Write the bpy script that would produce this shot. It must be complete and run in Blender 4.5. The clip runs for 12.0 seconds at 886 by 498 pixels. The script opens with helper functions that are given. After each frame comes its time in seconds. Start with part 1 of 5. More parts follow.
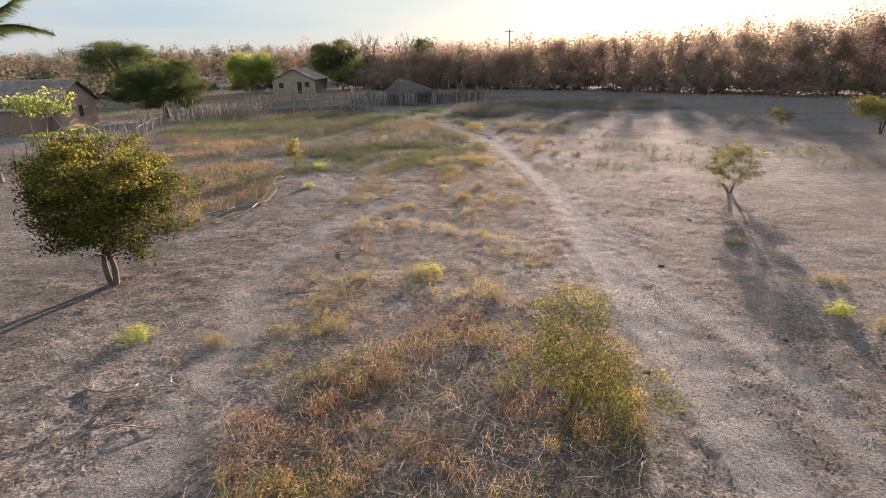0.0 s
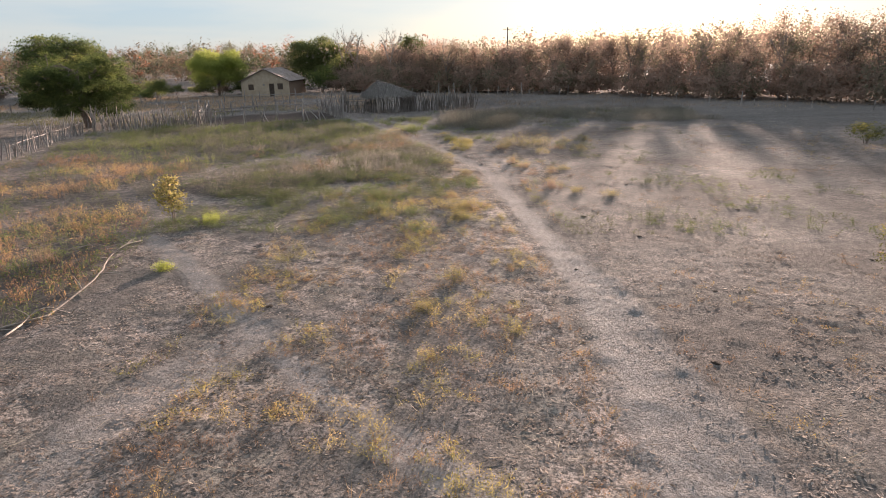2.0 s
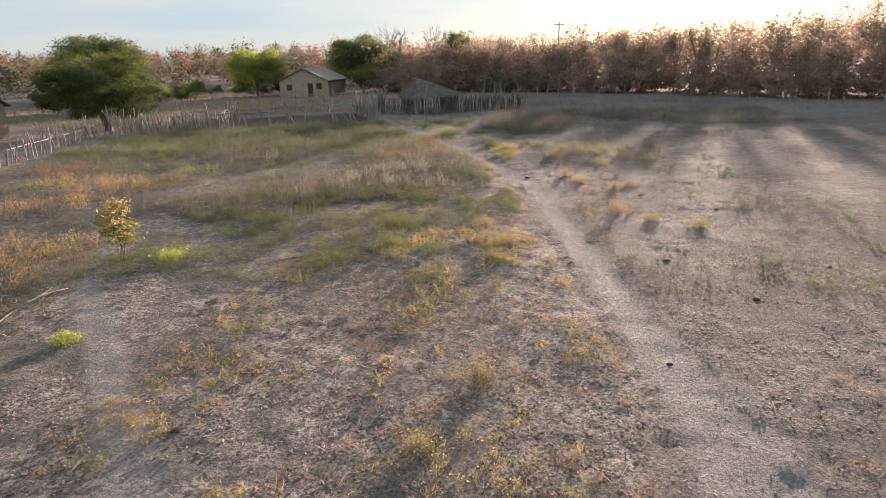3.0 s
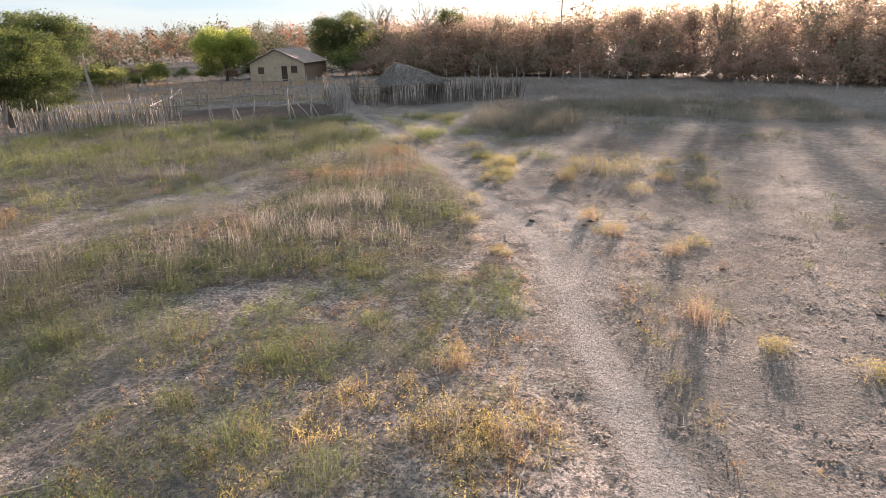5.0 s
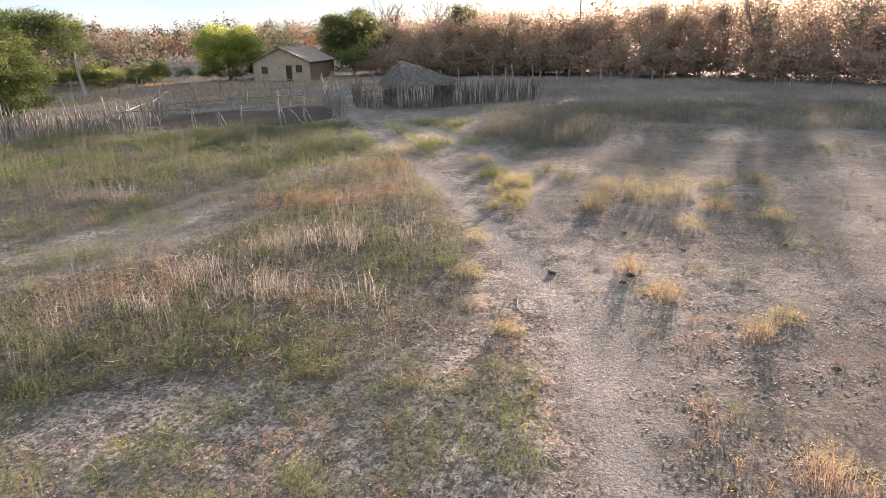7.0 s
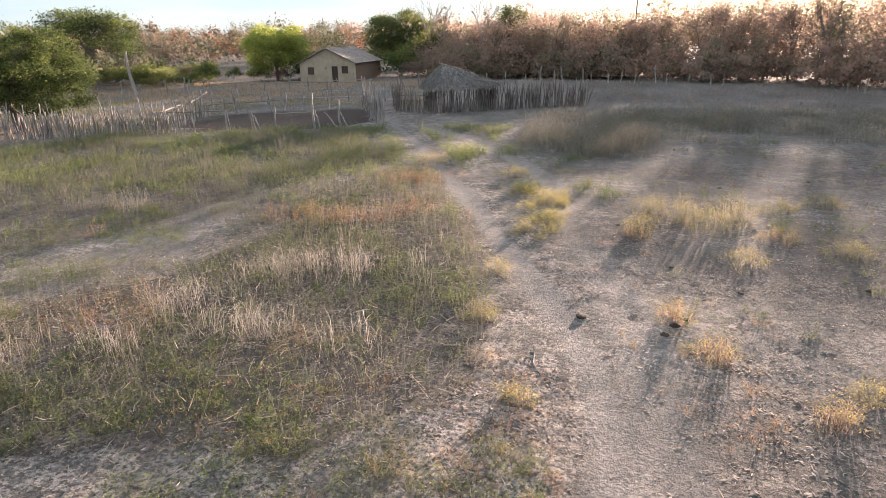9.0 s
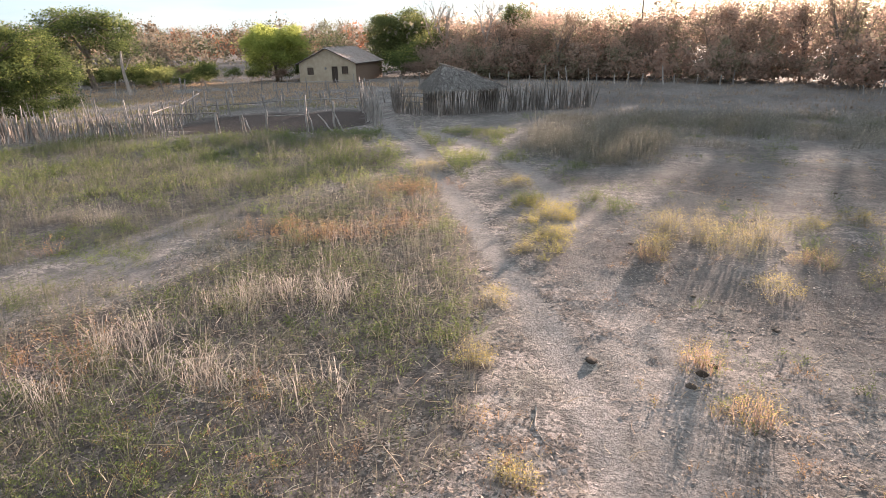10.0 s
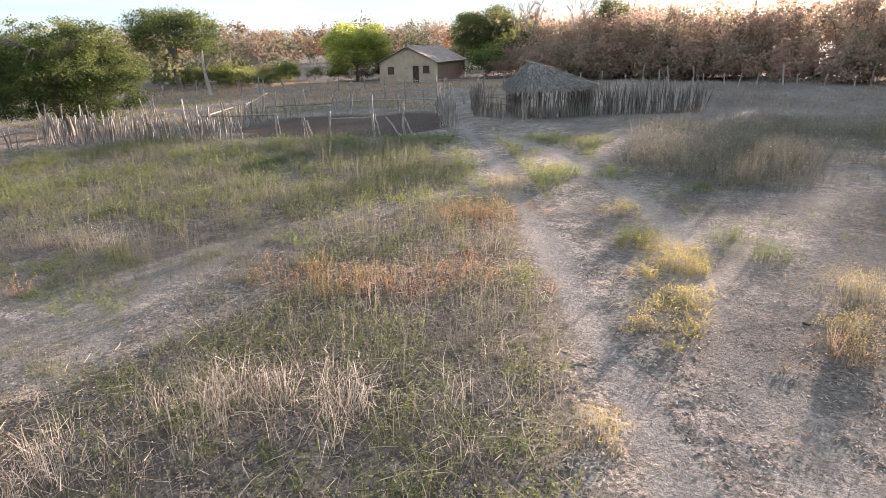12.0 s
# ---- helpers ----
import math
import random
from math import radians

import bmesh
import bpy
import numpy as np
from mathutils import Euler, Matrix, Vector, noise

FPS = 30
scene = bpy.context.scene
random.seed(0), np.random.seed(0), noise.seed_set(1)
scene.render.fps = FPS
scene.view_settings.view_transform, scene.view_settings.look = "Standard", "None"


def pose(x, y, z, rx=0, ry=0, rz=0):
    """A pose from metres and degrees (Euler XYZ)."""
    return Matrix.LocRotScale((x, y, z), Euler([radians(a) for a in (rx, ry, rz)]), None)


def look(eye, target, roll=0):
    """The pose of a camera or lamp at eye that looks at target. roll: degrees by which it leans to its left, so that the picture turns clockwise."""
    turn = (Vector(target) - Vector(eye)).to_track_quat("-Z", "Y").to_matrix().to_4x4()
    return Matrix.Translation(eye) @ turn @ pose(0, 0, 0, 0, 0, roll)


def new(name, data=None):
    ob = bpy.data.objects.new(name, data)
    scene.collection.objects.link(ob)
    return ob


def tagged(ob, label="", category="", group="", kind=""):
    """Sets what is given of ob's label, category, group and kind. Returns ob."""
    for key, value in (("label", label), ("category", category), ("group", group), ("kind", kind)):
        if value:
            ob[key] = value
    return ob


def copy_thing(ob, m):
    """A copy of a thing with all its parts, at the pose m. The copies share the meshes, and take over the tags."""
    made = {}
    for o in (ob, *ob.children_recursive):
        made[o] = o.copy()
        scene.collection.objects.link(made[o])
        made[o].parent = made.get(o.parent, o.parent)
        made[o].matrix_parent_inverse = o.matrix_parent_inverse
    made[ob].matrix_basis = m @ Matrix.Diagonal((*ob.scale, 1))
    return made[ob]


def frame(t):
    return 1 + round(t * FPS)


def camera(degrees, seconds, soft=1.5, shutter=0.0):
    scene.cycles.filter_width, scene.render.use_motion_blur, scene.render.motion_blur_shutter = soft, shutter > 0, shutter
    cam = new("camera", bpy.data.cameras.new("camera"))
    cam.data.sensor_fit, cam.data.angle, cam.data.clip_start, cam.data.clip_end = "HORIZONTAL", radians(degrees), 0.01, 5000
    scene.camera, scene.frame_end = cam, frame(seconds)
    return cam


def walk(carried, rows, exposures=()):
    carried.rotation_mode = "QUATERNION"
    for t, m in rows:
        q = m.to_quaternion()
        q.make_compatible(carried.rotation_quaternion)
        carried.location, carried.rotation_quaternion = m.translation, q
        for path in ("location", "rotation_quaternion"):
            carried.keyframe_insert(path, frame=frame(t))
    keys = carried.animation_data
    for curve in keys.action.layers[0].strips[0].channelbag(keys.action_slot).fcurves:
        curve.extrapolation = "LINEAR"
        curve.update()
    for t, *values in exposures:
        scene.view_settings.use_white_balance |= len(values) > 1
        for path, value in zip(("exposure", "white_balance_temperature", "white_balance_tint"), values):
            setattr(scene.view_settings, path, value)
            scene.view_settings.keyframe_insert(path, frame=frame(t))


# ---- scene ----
cam = camera(72.9, 12.0, soft=0.8)
PATH = [
    (0, (2.127, -2.213, 5.62), (1.962, -0.314, 5.011), -1.2),
    (0.5, (2.178, -0.37, 5.542), (2.022, 1.529, 4.935), -1.0),
    (1, (2.206, 3.35, 5.407), (2.054, 5.251, 4.802), -0.8),
    (1.5, (2.36, 6.699, 5.323), (2.205, 8.599, 4.718), -0.8),
    (2, (2.342, 10.023, 5.29), (2.187, 11.923, 4.685), -0.9),
    (2.5, (2.471, 13.223, 5.165), (2.288, 15.122, 4.563), -1.0),
    (3, (2.361, 15.577, 4.926), (2.053, 17.459, 4.324), -1.4),
    (3.2, (2.367, 16.51, 4.946), (2.058, 18.389, 4.335), -1.6),
    (4.8, (1.9, 24.255, 4.894), (1.615, 26.124, 4.241), -1.0),
    (5, (1.96, 25.062, 4.88), (1.661, 26.927, 4.221), -1.3),
    (5.5, (1.974, 26.734, 4.829), (1.675, 28.598, 4.168), -1.2),
    (6, (1.972, 27.913, 4.536), (1.628, 29.769, 3.875), -1.3),
    (6.5, (1.891, 28.721, 4.477), (1.551, 30.579, 3.819), -0.9),
    (7, (1.799, 29.429, 4.777), (1.451, 31.284, 4.114), -1.5),
    (7.2, (1.815, 29.74, 4.84), (1.465, 31.594, 4.176), -1.5),
    (8.8, (2.12, 31.2, 4.85), (1.625, 33.021, 4.19), -1.25),
    (9, (2.109, 31.39, 4.792), (1.61, 33.212, 4.136), -1.2),
    (9.5, (2.099, 31.975, 4.768), (1.589, 33.795, 4.114), -1.2),
    (10, (1.933, 33.053, 4.753), (1.422, 34.872, 4.097), -1.2),
    (10.5, (1.641, 34.461, 4.554), (0.999, 36.241, 3.905), -1.4),
    (11, (1.377, 35.398, 4.48), (0.614, 37.128, 3.831), -1.6),
    (11.5, (1.056, 36.415, 4.436), (0.292, 38.146, 3.787), -1.7),
    (12, (0.786, 37.333, 4.382), (0.025, 39.065, 3.735), -1.6),
]
walk(cam, [(t, look(eye, aim, roll)) for t, eye, aim, roll in PATH],
     [(0.0, 1.62, 6350, 13), (3.0, 1.72, 6400, 13), (5.5, 2.15, 6400, 13), (9.5, 2.26, 6350, 12), (12.0, 2.42, 6200, 11)])

# ---- light ----
SUN_AZ, SUN_EL = 14.5, 7.7      # degrees to the right of +y, and above the horizon
world = bpy.data.worlds.new("sky")
scene.world = world
world.use_nodes = True
wn = world.node_tree.nodes
sky = wn.new("ShaderNodeTexSky")
sky.sky_type, sky.sun_disc = "NISHITA", False
sky.sun_elevation, sky.sun_rotation = radians(SUN_EL), radians(SUN_AZ)
sky.dust_density, sky.air_density, sky.ozone_density = 0.7, 0.9, 2.0
# a thin veil of high cloud evens the sky out, with faint streaks near the horizon
way = wn.new("ShaderNodeTexCoord")
flat_way = wn.new("ShaderNodeMapping")
flat_way.inputs["Scale"].default_value = (2.2, 2.2, 16.0)
streak = wn.new("ShaderNodeTexNoise")
streak.inputs["Scale"].default_value, streak.inputs["Detail"].default_value = 1.6, 5.0
veil = wn.new("ShaderNodeValToRGB")
for el, (p, c) in zip(veil.color_ramp.elements, ((0.35, (0.70, 0.86, 1.0, 1)), (0.68, (0.96, 0.99, 1.0, 1)))):
    el.position, el.color = p, c
lift = wn.new("ShaderNodeVectorMath")
lift.operation = "SCALE"
lift.inputs["Scale"].default_value = 3.8
veiled = wn.new("ShaderNodeMix")
veiled.data_type = "RGBA"
veiled.inputs[0].default_value = 0.8
wl = world.node_tree.links
wl.new(way.outputs["Generated"], flat_way.inputs["Vector"])
wl.new(flat_way.outputs[0], streak.inputs["Vector"])
wl.new(streak.outputs["Fac"], veil.inputs["Fac"])
wl.new(veil.outputs["Color"], lift.inputs[0])
wl.new(sky.outputs[0], veiled.inputs[6])
wl.new(lift.outputs[0], veiled.inputs[7])
wl.new(veiled.outputs[2], wn["Background"].inputs[0])
wn["Background"].inputs[1].default_value = 0.06
sun = new("sun", bpy.data.lights.new("sun", "SUN"))
sun.data.energy, sun.data.angle, sun.data.color = 4.6, radians(0.8), (1.0, 0.75, 0.60)
sun.matrix_world = look((0, 0, 0), (-math.sin(radians(SUN_AZ)) * math.cos(radians(SUN_EL)),
                                    -math.cos(radians(SUN_AZ)) * math.cos(radians(SUN_EL)), -math.sin(radians(SUN_EL))))

# ---- helpers ----
rng = np.random.default_rng(7)


class Tree:
    """A node tree with a short way to add and join nodes."""

    def __init__(self, name):
        self.mat = bpy.data.materials.new(name)
        self.mat.use_nodes = True
        self.t = self.mat.node_tree
        self.bsdf = self.t.nodes["Principled BSDF"]
        self.out = self.t.nodes["Material Output"]

    def add(self, kind, ins=None):
        n = self.t.nodes.new(kind)
        for k, v in (ins or {}).items():
            if isinstance(v, bpy.types.NodeSocket):
                self.t.links.new(v, n.inputs[k])
            else:
                n.inputs[k].default_value = v
        return n

    def link(self, a, b):
        self.t.links.new(a, b)

    def noise(self, scale, detail=4.0, rough=0.55, vec=None):
        n = self.add("ShaderNodeTexNoise", {"Scale": scale, "Detail": detail, "Roughness": rough})
        self.link(vec if vec else self.coord(), n.inputs["Vector"])
        return n.outputs["Fac"]

    def coord(self):
        return self.add("ShaderNodeNewGeometry").outputs["Position"]

    def obj(self):
        return self.add("ShaderNodeTexCoord").outputs["Object"]

    def ramp(self, fac, stops):
        r = self.add("ShaderNodeValToRGB", {"Fac": fac})
        e = r.color_ramp.elements
        while len(e) < len(stops):
            e.new(0.5)
        for el, (p, c) in zip(e, stops):
            el.position, el.color = p, (*c, 1)
        return r.outputs["Color"]

    def mix(self, fac, a, b, blend="MIX"):
        m = self.add("ShaderNodeMix")
        m.data_type, m.blend_type = "RGBA", blend
        for i, v in ((0, fac), (6, a), (7, b)):
            if isinstance(v, bpy.types.NodeSocket):
                self.link(v, m.inputs[i])
            else:
                m.inputs[i].default_value = v if i == 0 else (*v, 1)
        return m.outputs[2]

    def math(self, op, a, b=0.0, clamp=False):
        m = self.add("ShaderNodeMath", {0: a, 1: b})
        m.operation, m.use_clamp = op, clamp
        return m.outputs[0]

    def attr(self, name):
        n = self.add("ShaderNodeAttribute")
        n.attribute_name = name
        return n.outputs["Fac"]

    def bump(self, height, strength=0.5, dist=0.02):
        b = self.add("ShaderNodeBump", {"Height": height, "Strength": strength, "Distance": dist})
        self.link(b.outputs[0], self.bsdf.inputs["Normal"])

    def surface(self, colour, rough=0.9, spec=0.2):
        self.link(colour, self.bsdf.inputs["Base Color"])
        self.bsdf.inputs["Roughness"].default_value = rough
        self.bsdf.inputs["Specular IOR Level"].default_value = spec
        return self.mat

    def leafy(self, colour, glow=0.45, rough=0.6):
        """A thin leaf: part of the light comes through from behind."""
        self.surface(colour, max(rough, 0.75), 0.08)
        tr = self.add("ShaderNodeBsdfTranslucent", {"Color": colour})
        mx = self.add("ShaderNodeMixShader", {0: glow, 1: self.bsdf.outputs[0], 2: tr.outputs[0]})
        self.link(mx.outputs[0], self.out.inputs["Surface"])
        return self.mat


def tint_leaf(name, stops, glow=0.45, patch=0.5, rough=0.6, depth=0.75):
    """Leaf or stalk colours chosen along a ramp by the tint that each plant carries, broken up by patches."""
    t = Tree(name)
    f = t.math("ADD", t.attr("tint"), t.math("MULTIPLY", t.math("SUBTRACT", t.noise(1.3), 0.5), patch), True)
    # Noise paints shaded gaps and bright spots into the leaf colour.
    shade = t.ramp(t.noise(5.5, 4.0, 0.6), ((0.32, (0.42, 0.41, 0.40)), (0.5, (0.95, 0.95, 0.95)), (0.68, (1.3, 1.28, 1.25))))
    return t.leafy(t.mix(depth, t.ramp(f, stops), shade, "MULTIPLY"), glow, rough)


def grain(name, a, b, scale, rough=0.85, bump=0.4, dist=0.01, stretch=None, stain=None):
    """A plain worn surface: two colours in a grain, large stains, fine relief, a shift from piece to piece."""
    t = Tree(name)
    v = t.obj()
    if stretch:
        v = t.add("ShaderNodeMapping", {"Vector": v, "Scale": stretch}).outputs[0]
    n = t.noise(scale, 6.0, 0.6, v)
    c = t.ramp(n, ((0.3, a), (0.7, b)))
    big = t.noise(0.9, 3.0)
    if stain:
        c = t.mix(t.math("MULTIPLY", t.math("SUBTRACT", big, 0.45), 2.5, True), c, stain)
    r = t.add("ShaderNodeObjectInfo").outputs["Random"]
    k = t.math("ADD", t.math("MULTIPLY", r, 0.5), 0.72)
    g = t.add("ShaderNodeCombineColor", {0: k, 1: k, 2: k}).outputs[0]
    c = t.mix(1.0, c, g, "MULTIPLY")
    t.bump(n, bump, dist)
    return t.surface(c, rough)


def tri_mesh(name, verts, tris, tint=None, attrs=None):
    """A mesh of triangles from arrays, with values per vertex."""
    me = bpy.data.meshes.new(name)
    verts, tris = np.asarray(verts, np.float32), np.asarray(tris, np.int32)
    me.vertices.add(len(verts))
    me.vertices.foreach_set("co", verts.ravel())
    me.loops.add(tris.size)
    me.loops.foreach_set("vertex_index", tris.ravel())
    me.polygons.add(len(tris))
    me.polygons.foreach_set("loop_start", np.arange(0, tris.size, 3, dtype=np.int32))
    attrs = dict(attrs or {})
    if tint is not None:
        attrs["tint"] = tint
    for k, v in attrs.items():
        me.attributes.new(k, "FLOAT", "POINT").data.foreach_set("value", np.asarray(v, np.float32))
    me.update(calc_edges=True)
    me.validate()
    return me


def mesh_of(bm, name):
    bmesh.ops.recalc_face_normals(bm, faces=bm.faces)
    me = bpy.data.meshes.new(name)
    bm.to_mesh(me)
    bm.free()
    return me


def part(name, mesh, material, parent=None, label="", m=None):
    """One mesh object, under its thing when a parent is given."""
    if isinstance(mesh, bmesh.types.BMesh):
        mesh = mesh_of(mesh, name)
    if material and not mesh.materials:
        mesh.materials.append(material)
    ob = new(name, mesh)
    ob.parent = parent
    if m is not None:
        ob.matrix_basis = m
    return tagged(ob, label) if label else ob


def thing(name, m, label, category, group="", kind=""):
    ob = new(name)
    ob.matrix_basis = m
    ob.empty_display_size = 0.3
    return tagged(ob, label, category, group, kind)


def box(bm, x0, x1, y0, y1, z0, z1, m=None):
    v = [bm.verts.new((x, y, z)) for x in (x0, x1) for y in (y0, y1) for z in (z0, z1)]
    for f in ((0, 1, 3, 2), (4, 6, 7, 5), (0, 4, 5, 1), (2, 3, 7, 6), (0, 2, 6, 4), (1, 5, 7, 3)):
        bm.faces.new([v[i] for i in f])
    if m is not None:
        bmesh.ops.transform(bm, matrix=m, verts=v)
    return v


def prism(bm, poly, axis_from, axis_to):
    """A polygon in x and z, drawn from one y to another."""
    a = [bm.verts.new((x, axis_from, z)) for x, z in poly]
    b = [bm.verts.new((x, axis_to, z)) for x, z in poly]
    bm.faces.new(a)
    bm.faces.new(b[::-1])
    for i in range(len(a)):
        j = (i + 1) % len(a)
        bm.faces.new((a[i], b[i], b[j], a[j]))


def tubes(paths, sides=6):
    """Vertices and triangles of tapered, bent round rods. Each path: points (n, 3) and radii (n)."""
    V, T, base = [], [], 0
    ang = np.linspace(0, 2 * np.pi, sides, endpoint=False)
    for pts, rad in paths:
        pts, rad = np.asarray(pts, float), np.asarray(rad, float)
        d = np.gradient(pts, axis=0)
        d /= np.linalg.norm(d, axis=1, keepdims=True) + 1e-9
        ref = np.array([0.31, 0.95, 0.1]) if abs(d[0][2]) > 0.7 else np.array([0, 0, 1.0])
        u = np.cross(d, ref)
        u /= np.linalg.norm(u, axis=1, keepdims=True) + 1e-9
        w = np.cross(d, u)
        ring = pts[:, None] + rad[:, None, None] * (np.cos(ang)[None, :, None] * u[:, None] + np.sin(ang)[None, :, None] * w[:, None])
        n = len(pts)
        V.append(ring.reshape(-1, 3))
        i, j = np.meshgrid(np.arange(n - 1), np.arange(sides), indexing="ij")
        a, b = base + i * sides + j, base + i * sides + (j + 1) % sides
        c, e = a + sides, b + sides
        T += [np.stack((a, b, e), -1).reshape(-1, 3), np.stack((a, e, c), -1).reshape(-1, 3)]
        for end in (0, n - 1):
            s = base + end * sides
            k = np.arange(1, sides - 1)
            T.append(np.stack((np.full_like(k, s), s + k, s + k + 1), -1))
        base += n * sides
    return np.concatenate(V), np.concatenate(T)


def vnoise(x, y, scale, seed=0):
    """Smooth noise in the plan, 0 to 1."""
    g = np.random.default_rng(seed).random((64, 64))
    x, y = np.asarray(x, float) / scale, np.asarray(y, float) / scale
    i, j = np.floor(x).astype(int), np.floor(y).astype(int)
    u, v = x - i, y - j
    u, v = u * u * (3 - 2 * u), v * v * (3 - 2 * v)
    q = lambda a, b: g[a % 64, b % 64]
    return (q(i, j) * (1 - u) + q(i + 1, j) * u) * (1 - v) + (q(i, j + 1) * (1 - u) + q(i + 1, j + 1) * u) * v


def inside(poly, x, y):
    """Which points of the plan lie within a polygon."""
    hit = np.zeros(len(x), bool)
    for (x0, y0), (x1, y1) in zip(poly, poly[1:] + poly[:1]):
        c = ((y0 > y) != (y1 > y)) & (x < (x1 - x0) * (y - y0) / (y1 - y0 + 1e-12) + x0)
        hit ^= c
    return hit


def along(line, x, y):
    """Distance in the plan from points to a broken line."""
    best = np.full(np.shape(x), 1e9)
    for (x0, y0), (x1, y1) in zip(line, line[1:]):
        dx, dy = x1 - x0, y1 - y0
        k = np.clip(((x - x0) * dx + (y - y0) * dy) / (dx * dx + dy * dy), 0, 1)
        best = np.minimum(best, np.hypot(x - x0 - k * dx, y - y0 - k * dy))
    return best


# ---- the lie of the land ----
TRAIL = [(8.0, -60), (7.2, -10), (6.6, 1), (6.0, 6), (5.6, 10), (5.15, 16), (4.72, 24), (3.75, 30), (2.9, 35), (2.3, 39.2),
         (1.4, 42), (0.4, 44.2), (-1.1, 47.4), (-3.2, 52.2), (-7.1, 60.5), (-10.2, 66), (-12.6, 71.5), (-15.5, 79), (-22, 95)]
FORK = [(3.2, 36.5), (2.9, 41), (2.4, 43.6), (1.5, 46.6), (0.9, 49.4), (0.2, 52.6), (-1.5, 56.5), (-4.4, 61.5), (-9.0, 66)]
SIDE_PATH = [(-3.0, -6), (-3.1, 4.3), (-3.1, 7), (-3.4, 9.5), (-4.3, 12.6), (-4.3, 14.5), (-3.4, 18.7), (-2.4, 21)]
COW_PATH = [(-9.5, 28.5), (-6.1, 25.2), (-2.4, 20.9), (-0.5, 18.8), (1.2, 17.2), (4.8, 14)]
RUT = [(7.2, -6), (7.4, 4.5), (7.7, 7.2), (7.3, 9.6), (6.6, 12.2), (5.9, 17), (5.2, 24)]
HUMP = [(-4.6, 54.5), (-2.7, 50.0), (-0.9, 46.0), (-0.3, 43.0), (0.5, 41.0), (0.3, 38.2), (-1.2, 36.8), (-3.2, 36.8), (-6.5, 35.2),
        (-8.0, 32.8), (-11.5, 34.5), (-11.0, 37.5), (-8.2, 40.2), (-6.6, 43.0), (-6.4, 46.0), (-7.6, 49.5), (-6.8, 53.0)]
RUSSET = [(-1.2, 1.0), (-1.6, 4.3), (-2.2, 6.0), (-0.6, 8.2), (0.7, 9.6), (2.6, 11.2), (4.2, 11.0), (4.9, 9.0), (4.4, 5.0), (4.3, 1.0)]
YARD = [(-25.3, 70.0), (-15.5, 75.5), (-12.4, 68.0), (-13.6, 64.6), (-19.5, 62.7), (-22.8, 61.8)]
LEFT_FIELD = [(-8.0, 17.2), (-7.2, 21.0), (-8.2, 27.0), (-10.5, 31.0), (-14.0, 34.0), (-12.0, 41.0), (-9.0, 50.0), (-6.0, 56.0),
              (-12.0, 63.0), (-22.0, 60.0), (-29.0, 55.5), (-26.0, 47.0), (-24.5, 42.0), (-23.5, 30.0), (-17.0, 22.0), (-12.0, 16.0)]
BARE = [(-13.5, 45.0), (-9.8, 48.2), (-6.9, 46.0), (-7.0, 42.6), (-9.0, 40.2), (-12.0, 40.0)]


def masks(x, y):
    """How bare and dusty, how strewn with straw, how trampled, and how dark with mould and painted shade the ground is.
    """
    w = 0.25 * (vnoise(x, y, 1.7, 3) - 0.5) + 0.2 * (vnoise(x, y, 0.6, 4) - 0.5)
    soft = lambda d, r: np.clip(2.1 - 1.7 * (d + w) / r, 0, 1)
    width = np.interp(y, [16, 26, 34], [0.7, 0.42, 0.3])
    bare = np.interp(y, [30, 38], [0.85, 0.5]) * soft(along(TRAIL, x, y), width)
    bare = np.maximum(bare, 0.4 * soft(along(FORK, x, y), 0.5))
    bare = np.maximum(bare, 0.75 * soft(along(RUT, x, y), 0.4))
    bare = np.maximum(bare, 0.5 * soft(along(SIDE_PATH, x, y), 0.6))
    bare = np.maximum(bare, 0.7 * soft(along(COW_PATH, x, y), 0.3))
    open_ground = np.clip((x - np.interp(y, [0, 15, 30, 42, 55, 70], [4.6, 4.4, 3.2, 1.0, -3.0, -6.0])) / 1.5, 0, 1)
    dust = np.maximum(bare, open_ground * (0.01 + 0.16 * vnoise(x, y, 5.0, 9) * vnoise(x, y, 1.2, 8)))
    edge = 1.6 * (vnoise(x, y, 1.5, 13) - 0.5)
    dust = np.maximum(dust, 0.28 * inside(BARE, np.ravel(x + edge), np.ravel(y + edge)).reshape(np.shape(x)) * (0.4 + 0.6 * vnoise(x, y, 1.1, 14)))
    straw = np.clip((vnoise(x, y, 2.4, 11) * 0.6 + vnoise(x, y, 0.7, 12) * 0.6 - 0.3) * 1.6, 0, 1) * (1 - bare) * (1 - 0.42 * open_ground)
    strip = np.exp(-((TRAIL_X(y) - 1.5 - x) / 1.1) ** 2) * (y > 9) * (y < 46)
    straw = np.clip(straw + 0.75 * strip * (0.35 + vnoise(x, y, 0.8, 92)) * (1 - bare), 0, 1)
    dark = inside(YARD, np.ravel(x), np.ravel(y)).reshape(np.shape(x)).astype(float)
    flat = lambda poly: inside(poly, np.ravel(x + edge * 0.4), np.ravel(y - edge * 0.4)).reshape(np.shape(x)).astype(float)
    # Dark leaf mould, with the shade under the weeds painted in too.
    mould_shade = np.maximum(flat(HUMP), flat(RUSSET)) * (1 - bare)
    mould_shade = np.maximum(mould_shade, 0.6 * flat(LEFT_FIELD))
    # Patches of the open ground are darkened as well.
    mould_shade = np.maximum(mould_shade, 0.75 * open_ground * (1 - bare) * np.clip(vnoise(x, y, 2.6, 93) * 2 - 0.6, 0, 1) * (np.abs(x - 12) < 12))
    return dust * (1 - 0.8 * mould_shade), straw, np.maximum(dark, 0.55 * mould_shade), bare


